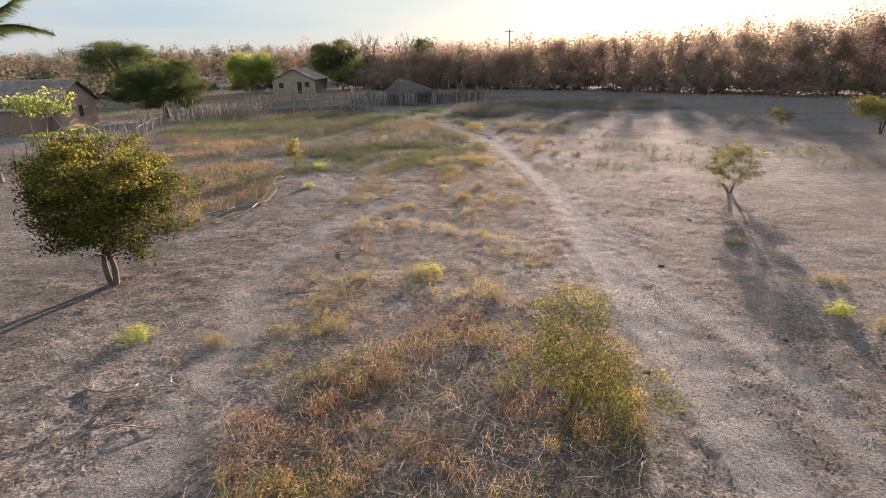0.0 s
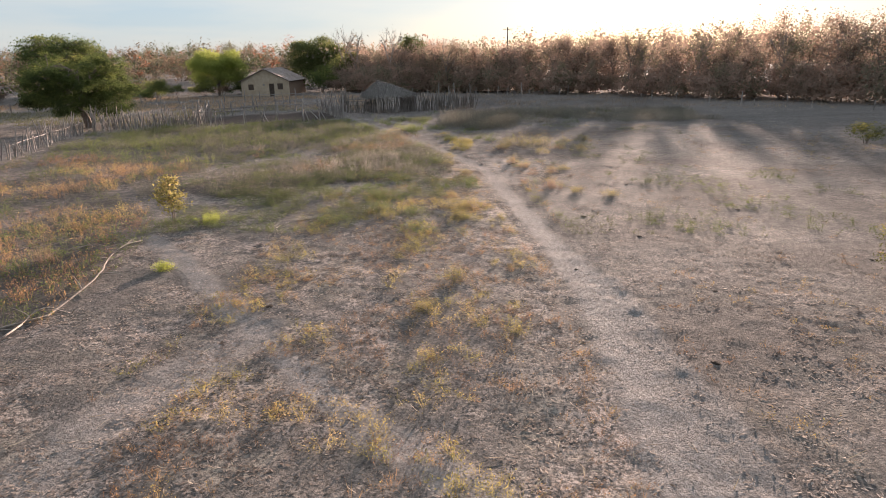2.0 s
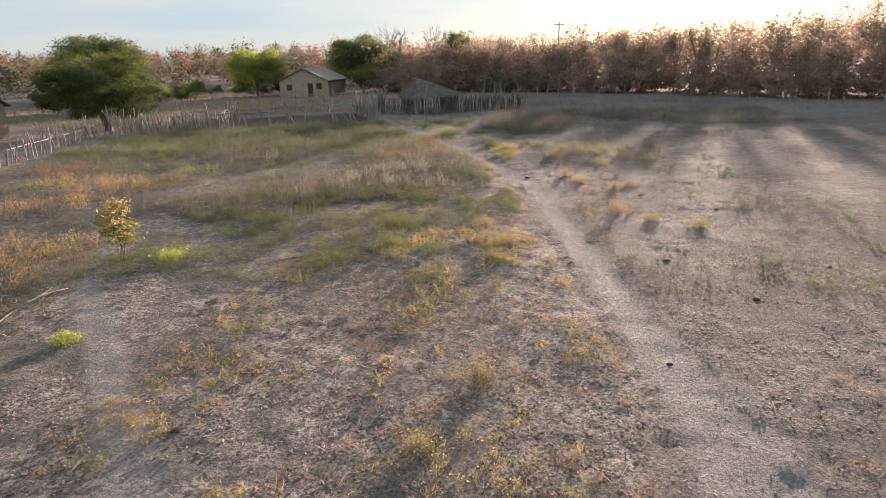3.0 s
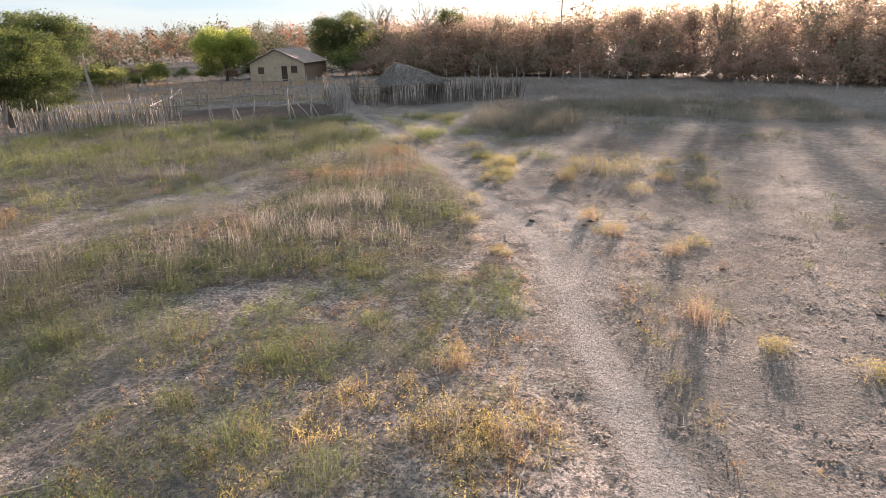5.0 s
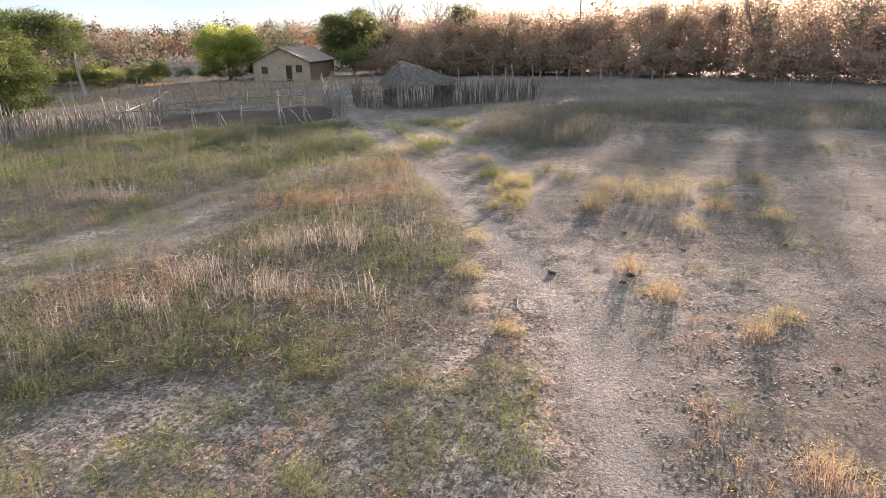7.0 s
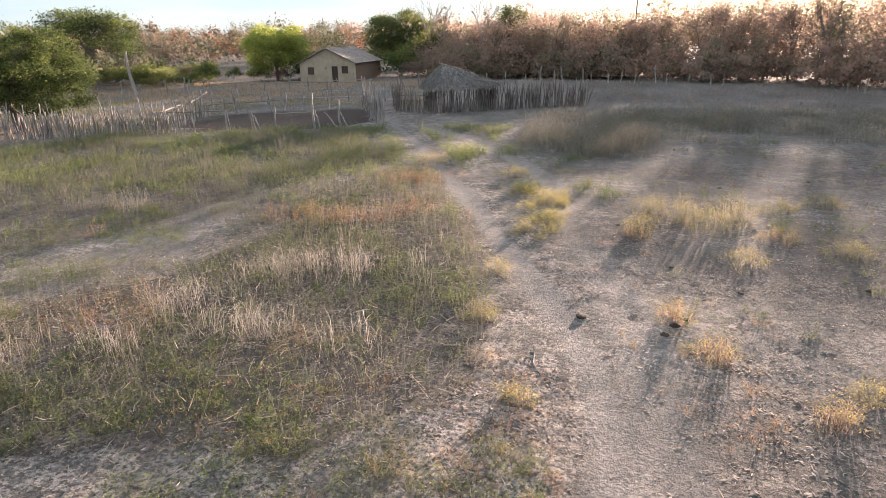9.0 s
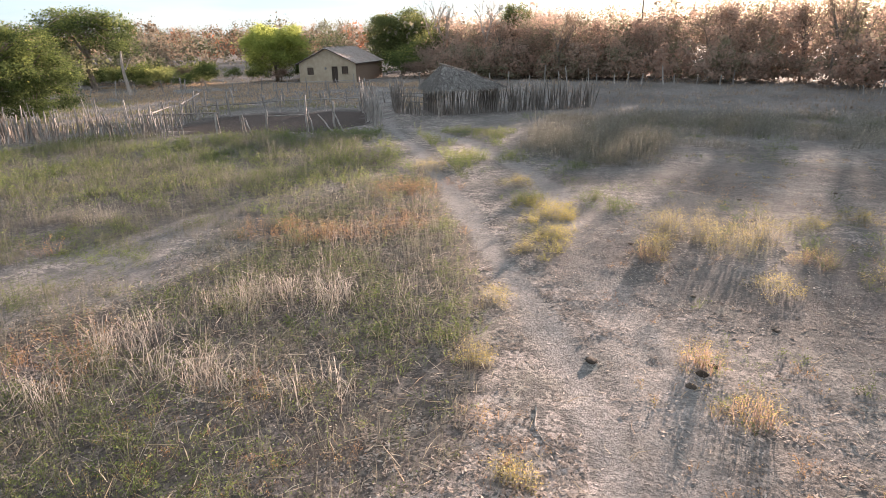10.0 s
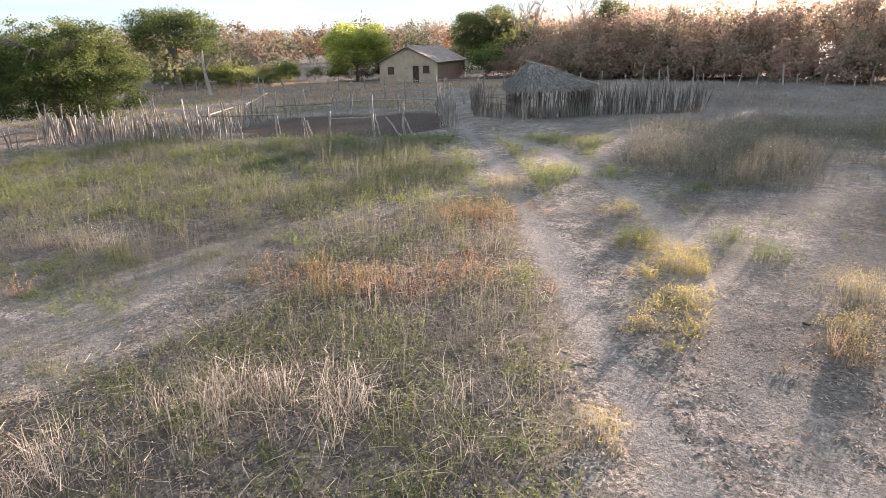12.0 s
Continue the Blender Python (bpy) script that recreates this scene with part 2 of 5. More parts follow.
def land(x, y):
    """The height of the ground."""
    x, y = np.asarray(x, float), np.asarray(y, float)
    near = np.clip((90 - np.abs(y - 30)) / 40, 0, 1) * np.clip((60 - np.abs(x)) / 20, 0, 1)
    z = 0.10 * (vnoise(x, y, 6.0, 21) - 0.5) + 0.05 * (vnoise(x, y, 1.6, 22) - 0.5) + 0.028 * (vnoise(x, y, 0.55, 23) - 0.5)
    cut = 0.042 * np.exp(-(along(TRAIL, x, y) / 0.55) ** 2) + 0.022 * np.exp(-(along(RUT, x, y) / 0.3) ** 2)
    cut = cut + 0.03 * np.exp(-(along(FORK, x, y) / 0.3) ** 2) + 0.03 * np.exp(-(along(SIDE_PATH, x, y) / 0.45) ** 2)
    side = TRAIL_X(y) - 0.75
    cut = cut + 0.04 * np.exp(-((x - side) / 0.16) ** 2) * (y < 33) * np.clip(vnoise(x, y, 1.1, 25) * 1.6, 0, 1)
    z = z + 0.024 * (vnoise(x, y, 0.24, 26) - 0.5)
    tread = np.clip(1.2 - np.abs(x - np.interp(y, [2, 13, 18, 22, 28], [5.35, 5.55, 5.8, 5.6, 5.3]) + 0.35 * (vnoise(x, y, 1.3, 27) - 0.5)) / 0.22, 0, 1) * (y > 1) * (y < 23)
    cut = cut + 0.016 * tread * np.clip(vnoise(x, y, 0.13, 28) * 3.4 - 2.0, 0, 1) - 0.02 * tread * vnoise(x, y, 0.3, 29)
    return (z - cut) * near


def TRAIL_X(y):
    ys, xs = zip(*sorted((b, a) for a, b in TRAIL))
    return np.interp(y, ys, xs)


def scatter(n, x0, x1, y0, y1, poly=None, seed=0, keep=None):
    """Random places in the plan, within a polygon, thinned by a chance."""
    g = np.random.default_rng(seed)
    x, y = g.uniform(x0, x1, n), g.uniform(y0, y1, n)
    ok = inside(poly, x, y) if poly else np.ones(n, bool)
    if keep is not None:
        ok &= g.random(n) < keep(x, y)
    return x[ok], y[ok]


def blades(x, y, height, width, lean, tint, seed=0, z=None, per=1, spread=0.05, bend=0.5, face=None):
    """Bent, tapering stalks of three triangles each."""
    g = np.random.default_rng(seed)
    x, y, tint, height = (np.repeat(np.broadcast_to(np.asarray(a, float), np.shape(x)), per) for a in (x, y, tint, height))
    n = len(x)
    x, y = x + g.normal(0, spread, n), y + g.normal(0, spread, n)
    z0 = (land(x, y) if z is None else np.repeat(z, per)) - 0.015
    h = height * g.uniform(0.55, 1.15, n)
    a, ln = g.uniform(0, 2 * np.pi, n), np.abs(g.normal(0, lean, n))
    dx, dy = np.cos(a) * ln * h, np.sin(a) * ln * h
    b = g.uniform(0, np.pi, n)
    wx, wy = np.cos(b) * width * 0.5, np.sin(b) * width * 0.5
    k = g.uniform(0.4, 1.4, n) * bend
    p0 = np.stack((x, y, z0), -1)
    w = np.stack((wx, wy, np.zeros(n)), -1)
    mid = p0 + np.stack((dx * 0.4, dy * 0.4, h * 0.6), -1)
    tip = p0 + np.stack((dx * (1 + k), dy * (1 + k), h * np.clip(1 - 0.35 * k * ln, 0.3, 1)), -1)
    V = np.stack((p0 - w, p0 + w, mid - w * 0.7, mid + w * 0.7, tip), 1).reshape(-1, 3)
    f = np.array([(0, 1, 3), (0, 3, 2), (2, 3, 4)])
    T = (np.arange(n)[:, None, None] * 5 + f).reshape(-1, 3)
    return V, T, np.repeat(np.clip(tint + g.normal(0, 0.07, n), 0, 1), 5), mid, tip


def leaves(c, size, tint, seed=0, flat=0.5, long=1.8):
    """Leaf-shaped pieces of two folded triangles at the places c."""
    g = np.random.default_rng(seed)
    n = len(c)
    d = g.normal(size=(n, 3)) * (1, 1, 1 - flat * 0.6)
    d /= np.linalg.norm(d, axis=1, keepdims=True) + 1e-9
    r = g.normal(size=(n, 3)) * (1, 1, 0.6)
    u = np.cross(d, r)
    u /= np.linalg.norm(u, axis=1, keepdims=True) + 1e-9
    nrm = np.cross(d, u)
    s = (np.broadcast_to(size, n) * g.uniform(0.6, 1.3, n))[:, None]
    V = np.stack((c - d * s * 0.5 * long, c + u * s * 0.5 + nrm * s * 0.12, c + d * s * 0.5 * long, c - u * s * 0.5 + nrm * s * 0.12), 1).reshape(-1, 3)
    f = np.array([(0, 1, 2), (0, 2, 3)])
    T = (np.arange(n)[:, None, None] * 4 + f).reshape(-1, 3)
    return V, T, np.repeat(np.broadcast_to(tint, n), 4)


def merge(*sets):
    V, T, A, base = [], [], [], 0
    for v, t, a in sets:
        V.append(v), T.append(t + base), A.append(a)
        base += len(v)
    return np.concatenate(V), np.concatenate(T), np.concatenate(A)

# ---- materials ----
def ground_material():
    t = Tree("dry_earth")
    p = t.coord()
    big, mid = t.noise(0.35, 5.0), t.noise(2.6, 5.0)
    soil = t.ramp(t.noise(17.0, 5.0, 0.65), ((0.3, (0.060, 0.056, 0.051)), (0.5, (0.115, 0.107, 0.098)), (0.7, (0.190, 0.176, 0.162))))
    soil = t.mix(t.math("MULTIPLY", big, 0.4), soil, (0.165, 0.149, 0.138))
    dust = t.ramp(t.noise(19.0, 6.0, 0.7), ((0.34, (0.18, 0.165, 0.152)), (0.48, (0.345, 0.318, 0.298)), (0.64, (0.50, 0.468, 0.442))))
    straw = t.ramp(t.noise(60.0, 3.0, 0.6), ((0.3, (0.20, 0.165, 0.145)), (0.5, (0.46, 0.385, 0.34)), (0.7, (0.72, 0.625, 0.565))))
    straw = t.mix(t.math("MULTIPLY", t.math("SUBTRACT", t.noise(0.8, 4.0), 0.42), 4.0, True), straw, (0.29, 0.262, 0.22))
    speck = t.ramp(t.noise(14.0, 4.0, 0.68), ((0.43, (0, 0, 0)), (0.53, (1, 1, 1))))
    patch = t.ramp(t.noise(3.2, 5.0, 0.65), ((0.40, (0.06, 0.06, 0.06)), (0.56, (1, 1, 1))))
    cover = t.math("MULTIPLY", speck, t.math("MULTIPLY", patch, t.math("ADD", t.math("MULTIPLY", t.attr("straw"), 1.0), 0.3)), True)
    c = t.mix(cover, soil, straw)
    crumb = t.ramp(t.noise(24.0, 4.0, 0.65), ((0.36, (0.30, 0.29, 0.28)), (0.47, (1, 1, 1))))
    c = t.mix(0.7, c, crumb, "MULTIPLY")
    c = t.mix(t.math("MULTIPLY", t.attr("dust"), t.math("ADD", mid, 0.5), True), c, dust)
    # Dung floor colour; also darkens the ground under weeds as painted shade.
    dung = t.ramp(t.noise(5.0, 5.0, 0.7), ((0.3, (0.035, 0.027, 0.024)), (0.7, (0.095, 0.075, 0.065))))
    c = t.mix(t.math("MULTIPLY", t.attr("dark"), 0.93), c, dung)
    h = t.math("ADD", t.math("ADD", t.math("MULTIPLY", t.noise(9.0, 4.0, 0.6), 0.8), t.math("MULTIPLY", t.noise(34.0, 4.0, 0.65), 0.8)), t.math("MULTIPLY", speck, 0.22))
    h = t.math("MULTIPLY", h, t.math("ADD", t.math("MULTIPLY", t.attr("bare"), 1.3), 1.0))
    t.bump(h, 1.0, 0.028)
    return t.surface(c, 0.95, 0.1)


EARTH = ground_material()
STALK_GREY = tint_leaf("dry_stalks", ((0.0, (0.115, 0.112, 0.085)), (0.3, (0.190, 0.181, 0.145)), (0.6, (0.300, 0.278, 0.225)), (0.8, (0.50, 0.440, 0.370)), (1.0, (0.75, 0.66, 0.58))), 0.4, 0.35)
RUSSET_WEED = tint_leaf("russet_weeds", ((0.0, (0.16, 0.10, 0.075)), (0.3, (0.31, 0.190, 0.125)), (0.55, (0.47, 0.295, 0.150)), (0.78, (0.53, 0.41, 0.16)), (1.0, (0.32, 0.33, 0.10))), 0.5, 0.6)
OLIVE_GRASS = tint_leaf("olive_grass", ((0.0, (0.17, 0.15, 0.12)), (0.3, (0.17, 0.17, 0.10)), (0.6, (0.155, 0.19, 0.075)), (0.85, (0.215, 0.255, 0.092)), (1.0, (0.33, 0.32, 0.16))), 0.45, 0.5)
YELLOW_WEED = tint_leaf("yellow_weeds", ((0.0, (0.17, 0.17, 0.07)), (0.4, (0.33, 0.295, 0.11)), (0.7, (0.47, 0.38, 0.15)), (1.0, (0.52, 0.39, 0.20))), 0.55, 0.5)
LITTER = tint_leaf("trodden_litter", ((0.0, (0.16, 0.13, 0.11)), (0.35, (0.34, 0.28, 0.24)), (0.7, (0.54, 0.46, 0.40)), (1.0, (0.72, 0.635, 0.565))), 0.5, 0.4, 0.6, 0.7)
YARD_GRASS = tint_leaf("yard_grass", ((0.0, (0.20, 0.20, 0.10)), (0.35, (0.27, 0.255, 0.13)), (0.65, (0.46, 0.34, 0.215)), (1.0, (0.56, 0.40, 0.265))), 0.4, 0.4)
STRAW = tint_leaf("straw", ((0.0, (0.15, 0.095, 0.065)), (0.4, (0.33, 0.23, 0.155)), (0.7, (0.52, 0.41, 0.28)), (1.0, (0.68, 0.58, 0.44))), 0.25, 0.3)
# Pale ends of the green ramps paint sunlight on crown tops, gold in LEAF_TREE.
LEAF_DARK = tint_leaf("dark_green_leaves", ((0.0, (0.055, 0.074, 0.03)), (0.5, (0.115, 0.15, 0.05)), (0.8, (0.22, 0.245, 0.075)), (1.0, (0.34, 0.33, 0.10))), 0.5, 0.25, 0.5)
LEAF_TREE = tint_leaf("sun_painted_shrub_leaves", ((0.0, (0.045, 0.052, 0.018)), (0.4, (0.10, 0.115, 0.03)), (0.66, (0.29, 0.265, 0.055)), (1.0, (0.50, 0.38, 0.08))), 0.62, 0.25, 0.45)
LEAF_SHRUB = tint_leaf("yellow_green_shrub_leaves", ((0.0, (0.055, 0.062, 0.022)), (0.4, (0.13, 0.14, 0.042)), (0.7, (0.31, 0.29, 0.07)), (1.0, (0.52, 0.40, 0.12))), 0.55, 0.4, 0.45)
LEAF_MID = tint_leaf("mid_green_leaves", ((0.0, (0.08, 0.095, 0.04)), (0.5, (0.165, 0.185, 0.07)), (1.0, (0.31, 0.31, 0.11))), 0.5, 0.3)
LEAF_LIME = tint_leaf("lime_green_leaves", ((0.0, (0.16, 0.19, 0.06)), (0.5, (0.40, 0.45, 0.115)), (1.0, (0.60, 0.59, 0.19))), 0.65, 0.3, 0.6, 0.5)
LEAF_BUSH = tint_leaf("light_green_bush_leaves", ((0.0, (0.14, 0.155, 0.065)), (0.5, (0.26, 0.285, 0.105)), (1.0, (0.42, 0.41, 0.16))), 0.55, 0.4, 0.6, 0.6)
LEAF_BROWN = tint_leaf("withered_leaves", ((0.0, (0.17, 0.125, 0.10)), (0.4, (0.29, 0.215, 0.17)), (0.7, (0.37, 0.25, 0.185)), (1.0, (0.30, 0.265, 0.16))), 0.55, 0.3, 0.6, 0.5)
FAR_LEAF = tint_leaf("far_scrub_leaves", ((0.0, (0.09, 0.105, 0.055)), (0.3, (0.18, 0.185, 0.10)), (0.5, (0.20, 0.18, 0.14)), (0.75, (0.26, 0.195, 0.14)), (1.0, (0.42, 0.175, 0.10))), 0.42, 0.2, 0.6, 0.5)
SCRUB_LEAF = tint_leaf("dry_thicket_leaves", ((0.0, (0.16, 0.15, 0.10)), (0.3, (0.27, 0.245, 0.165)), (0.5, (0.40, 0.295, 0.235)), (0.75, (0.47, 0.32, 0.245)), (1.0, (0.50, 0.30, 0.215))), 0.55, 0.2, 0.6, 0.4)
BARK = grain("bark", (0.10, 0.08, 0.065), (0.27, 0.225, 0.19), 9.0, 0.9, 0.8, 0.02, (1, 1, 0.25))
TWIG = grain("dead_twigs", (0.16, 0.13, 0.11), (0.42, 0.37, 0.32), 14.0, 0.85, 0.5, 0.01, (1, 1, 0.3))
STAKE = grain("weathered_stakes", (0.15, 0.13, 0.115), (0.40, 0.365, 0.335), 16.0, 0.85, 0.6, 0.01, (1, 1, 0.12))
STAKE_DARK = grain("brown_bark_stakes", (0.09, 0.077, 0.068), (0.29, 0.258, 0.228), 13.0, 0.88, 0.6, 0.01, (1, 1, 0.12))
PLASTER = grain("sun_bleached_mud_plaster", (0.40, 0.325, 0.235), (0.50, 0.42, 0.315), 2.2, 0.92, 0.3, 0.02, None, (0.34, 0.27, 0.19))
BROWN_WALL = grain("bare_mud_brick", (0.235, 0.16, 0.115), (0.34, 0.24, 0.175), 5.0, 0.92, 0.6, 0.02)
CLAY_WALL = grain("rose_mud_plaster", (0.36, 0.265, 0.21), (0.46, 0.35, 0.285), 3.0, 0.92, 0.5, 0.02, None, (0.29, 0.215, 0.17))
TILE = grain("weathered_clay_tiles", (0.12, 0.092, 0.08), (0.62, 0.53, 0.47), 5.5, 0.85, 0.6, 0.02, None, (0.23, 0.185, 0.16))
WOOD_DARK = grain("dark_old_boards", (0.055, 0.042, 0.034), (0.13, 0.10, 0.08), 12.0, 0.8, 0.4, 0.01, (1, 1, 0.15))
THATCH = tint_leaf("grey_palm_thatch", ((0.0, (0.11, 0.097, 0.087)), (0.5, (0.28, 0.255, 0.235)), (1.0, (0.52, 0.49, 0.455))), 0.2, 0.3)
THATCH_BASE = grain("thatch_underlayer", (0.10, 0.085, 0.072), (0.20, 0.175, 0.15), 10.0, 0.95, 0.8, 0.03)
CONCRETE = grain("pale_concrete", (0.34, 0.32, 0.30), (0.46, 0.44, 0.41), 6.0, 0.9, 0.3, 0.01)
CLOD = grain("dry_clods", (0.15, 0.14, 0.13), (0.36, 0.335, 0.31), 9.0, 0.95, 0.6, 0.01)
DUNG = grain("dry_dung", (0.035, 0.026, 0.02), (0.085, 0.065, 0.05), 22.0, 0.95, 0.8, 0.01)


# ---- ground: one sheet to the horizon ----
def graded(lo, hi, step, far):
    core = np.arange(lo, hi + step / 2, step)
    out, d = [], step
    while (out[-1] if out else 0) < far:
        d *= 1.22
        out.append((out[-1] if out else 0) + d)
    out = np.array(out)
    return np.concatenate((lo - out[::-1], core, hi + out))


gx, gy = graded(-12, 13, 0.135, 2500), graded(0, 64, 0.22, 2500)
gx, gy = np.unique(np.r_[gx, np.arange(4.9, 6.4, 0.05)]), np.unique(np.r_[gy[gy < 2], np.arange(2, 27, 0.1), gy[gy > 27]])
GX, GY = np.meshgrid(gx, gy)
dust_v, straw_v, dark_v, bare_v = masks(GX, GY)
nx, ny = len(gx), len(gy)
gi, gj = np.meshgrid(np.arange(nx - 1), np.arange(ny - 1))
ga = (gj * nx + gi).ravel()
ground_mesh = tri_mesh("ground", np.stack((GX, GY, land(GX, GY)), -1).reshape(-1, 3),
                       np.concatenate((np.stack((ga, ga + 1, ga + nx + 1), -1), np.stack((ga, ga + nx + 1, ga + nx), -1))),
                       attrs={"dust": dust_v.ravel(), "straw": straw_v.ravel(), "dark": dark_v.ravel(), "bare": bare_v.ravel()})
ground_mesh.polygons.foreach_set("use_smooth", np.ones(len(ground_mesh.polygons), bool))
ground = part("ground", ground_mesh, EARTH)
tagged(ground, "dry dusty pasture earth with trampled cattle trails", "ground", kind="structure")


# ---- houses ----
def tiled_slope(length, run, rise, eave_z, sign, seed, over=0.35):
    """One slope of a roof of half-round clay tiles, in rows that overlap; the ridge runs along y at x = 0."""
    g = np.random.default_rng(seed)
    tile_w, row_h = 0.22, 0.42
    slope = math.hypot(run + over, rise * (run + over) / run)
    cols, rows = int(length / tile_w), int(round(slope / row_h))
    lift = g.normal(0, 0.018, (cols + 1, rows + 1))
    us, vs = np.linspace(0, cols, cols * 4 + 1), []
    for r in range(rows):
        vs += [r + 0.001, r + 0.999]
    vs = np.array(vs)
    U, Vv = np.meshgrid(us, vs)
    ci, ri = np.minimum(U.astype(int), cols), np.minimum(Vv.astype(int), rows)
    hgt = 0.06 * np.abs(np.sin(np.pi * U)) + 0.05 * (Vv - ri) + lift[ci, ri] + 0.05 * (vnoise(U, Vv, 9.0, seed) - 0.5)
    k = Vv / rows
    X = sign * k * (run + over)
    Z = eave_z + rise - k * rise * (run + over) / run + hgt + 0.05
    Y = U * tile_w
    n, m = len(us), len(vs)
    i, j = np.meshgrid(np.arange(n - 1), np.arange(m - 1))
    a = (j * n + i).ravel()
    return np.stack((X, Y, Z), -1).reshape(-1, 3), np.concatenate((np.stack((a, a + 1, a + n + 1), -1), np.stack((a, a + n + 1, a + n), -1)))


def gabled_house(m, label, width, depth, eave, ridge, openings, wall_mat, side_mat):
    """A low gabled house; its gable front stands on y = 0 and is x from -width/2 to width/2. openings: kind, x, width, sill, head."""
    house = thing("house", m, label, "house")
    h, th = width / 2, 0.25
    bm = bmesh.new()
    xs = sorted({-h, h, *(o[1] - o[2] / 2 for o in openings), *(o[1] + o[2] / 2 for o in openings)})
    for x0, x1 in zip(xs, xs[1:]):
        mid, gaps = (x0 + x1) / 2, [(0, 0)]
        gaps += [(o[3], o[4]) for o in openings if abs(o[1] - mid) < o[2] / 2]
        z = -0.1
        for lo, hi in sorted(gaps)[0 if len(gaps) == 1 else 1:]:
            if lo > z + 0.12:
                box(bm, x0, x1, 0, th, z, lo)
            z = max(z, hi) if hi else z
        box(bm, x0, x1, 0, th, z, eave)
    prism(bm, [(-h, eave), (h, eave), (0, ridge)], 0, th)
    part("front_wall", bm, wall_mat, house)
    for s in (-1, 1):
        bm = bmesh.new()
        box(bm, s * h - (th if s > 0 else 0), s * h + (th if s < 0 else 0), th + 0.002, depth - th - 0.002, -0.1, eave)
        part("side_wall", bm, side_mat, house)
    bm = bmesh.new()
    prism(bm, [(-h, -0.1), (h, -0.1), (h, eave), (0, ridge), (-h, eave)], depth - th, depth)
    part("back_wall", bm, side_mat, house)
    for s in (-1, 1):
        V, T = tiled_slope(depth + 0.7, h, ridge - eave, eave, s, 40 + s, 0.35)
        slope = part("roof_slope", tri_mesh("roof_slope", V, T), TILE, house, m=Matrix.Translation((0, -0.35, 0)))
        bm = bmesh.new()
        k = (ridge - eave) / h
        prism(bm, [(0, ridge - 0.005), (s * (h + 0.33), eave - 0.33 * k - 0.005), (s * (h + 0.33), eave - 0.33 * k + 0.05), (0, ridge + 0.05)], -0.33, depth + 0.33)
        part("roof_board", bm, WOOD_DARK, slope, m=Matrix.Translation((0, 0.35, 0)))
    V, T = tubes([(np.array([(0, y, ridge + 0.08 + 0.03 * math.sin(y * 3.1)) for y in np.arange(-0.35, depth + 0.4, 0.4)]), np.full(len(np.arange(-0.35, depth + 0.4, 0.4)), 0.12))], 8)
    part("ridge_tiles", tri_mesh("ridge_tiles", V, T), TILE, house)
    for kind, x, w, lo, hi in openings:
        bm = bmesh.new()
        n = 4 if kind == "door" else 3
        for i in range(n):
            x0 = x - w / 2 + 0.04 + i * (w - 0.08) / n
            box(bm, x0 + 0.006, x0 + (w - 0.08) / n - 0.006, 0.13, 0.17, lo + 0.02, hi - 0.05)
        leaf = part("door" if kind == "door" else "window_shutter", bm, WOOD_DARK, house)
        bm = bmesh.new()
        for x0, x1 in ((x - w / 2, x - w / 2 + 0.06), (x + w / 2 - 0.06, x + w / 2)):
            box(bm, x0, x1, 0.06, 0.14, lo, hi)
        box(bm, x - w / 2 + 0.06, x + w / 2 - 0.06, 0.06, 0.14, hi - 0.06, hi)
        part("frame", bm, WOOD_DARK, leaf)
        if kind != "door":
            bm = bmesh.new()
            box(bm, x - w / 2 - 0.06, x + w / 2 + 0.06, -0.06, 0.12, lo - 0.07, lo - 0.002)
            part("sill", bm, wall_mat, leaf)
    return house


main_house = gabled_house(pose(-33.25, 105.7, 0, 0, 0, 5), "small sand-coloured gabled house with a weathered clay tile roof", 7.5, 12.2, 2.35, 4.1,
                          [("window", -2.25, 0.85, 0.95, 1.85), ("door", 1.0, 0.8, 0.0, 1.95), ("window", 2.35, 0.85, 1.05, 1.95)], PLASTER, BROWN_WALL)
V, T = tubes([(np.array([(-0.18, -0.03, 1.72), (-0.18, -0.08, 1.73)]), np.array([0.16, 0.16]))], 12)
part("wall_plate", tri_mesh("wall_plate", V, T), CONCRETE, main_house, "round white plate on the front wall")

side_house = gabled_house(pose(-36.8, 52.6, 0, 0, 0, 97), "mud-brick farmhouse with a long grey tiled roof behind the fence", 6.6, 15.0, 2.5, 4.2,
                          [("window", 0.5, 0.8, 1.0, 2.0)], CLAY_WALL, CLAY_WALL)
bm = bmesh.new()
box(bm, -5.2, -3.36, 1.0, 5.0, -0.1, 1.95)
lean = part("lean_to", bm, BROWN_WALL, side_house)
bm = bmesh.new()
box(bm, -5.5, -3.7, 0.7, 5.3, 1.955, 2.07)
part("slab", bm, CONCRETE, lean, "pale concrete slab")


# ---- stakes, fences and the corral ----
def stake_meshes(n, height, r, seed, material=STAKE):
    """Rough split stakes, crooked and cut at a slant."""
    g, out = np.random.default_rng(seed), []
    for i in range(n):
        h = height * g.uniform(0.75, 1.2)
        zs = np.array([-0.15, h * 0.3, h * 0.65, h])
        pts = np.stack((g.normal(0, 0.025, 4) * (zs > 0), g.normal(0, 0.025, 4) * (zs > 0), zs), -1)
        V, T = tubes([(pts, r * g.uniform(0.7, 1.25) * np.array([1.1, 1.0, 0.9, 0.72]))], 5)
        V[-5:, 2] += g.normal(0, 0.035, 5)
        me = tri_mesh("stake", V, T)
        me.materials.append(material)
        out.append(me)
    return out


STAKES = stake_meshes(10, 1.35, 0.036, 31)
POSTS = stake_meshes(6, 1.5, 0.065, 32)
DARK_STAKES = stake_meshes(10, 1.4, 0.034, 33, STAKE_DARK)


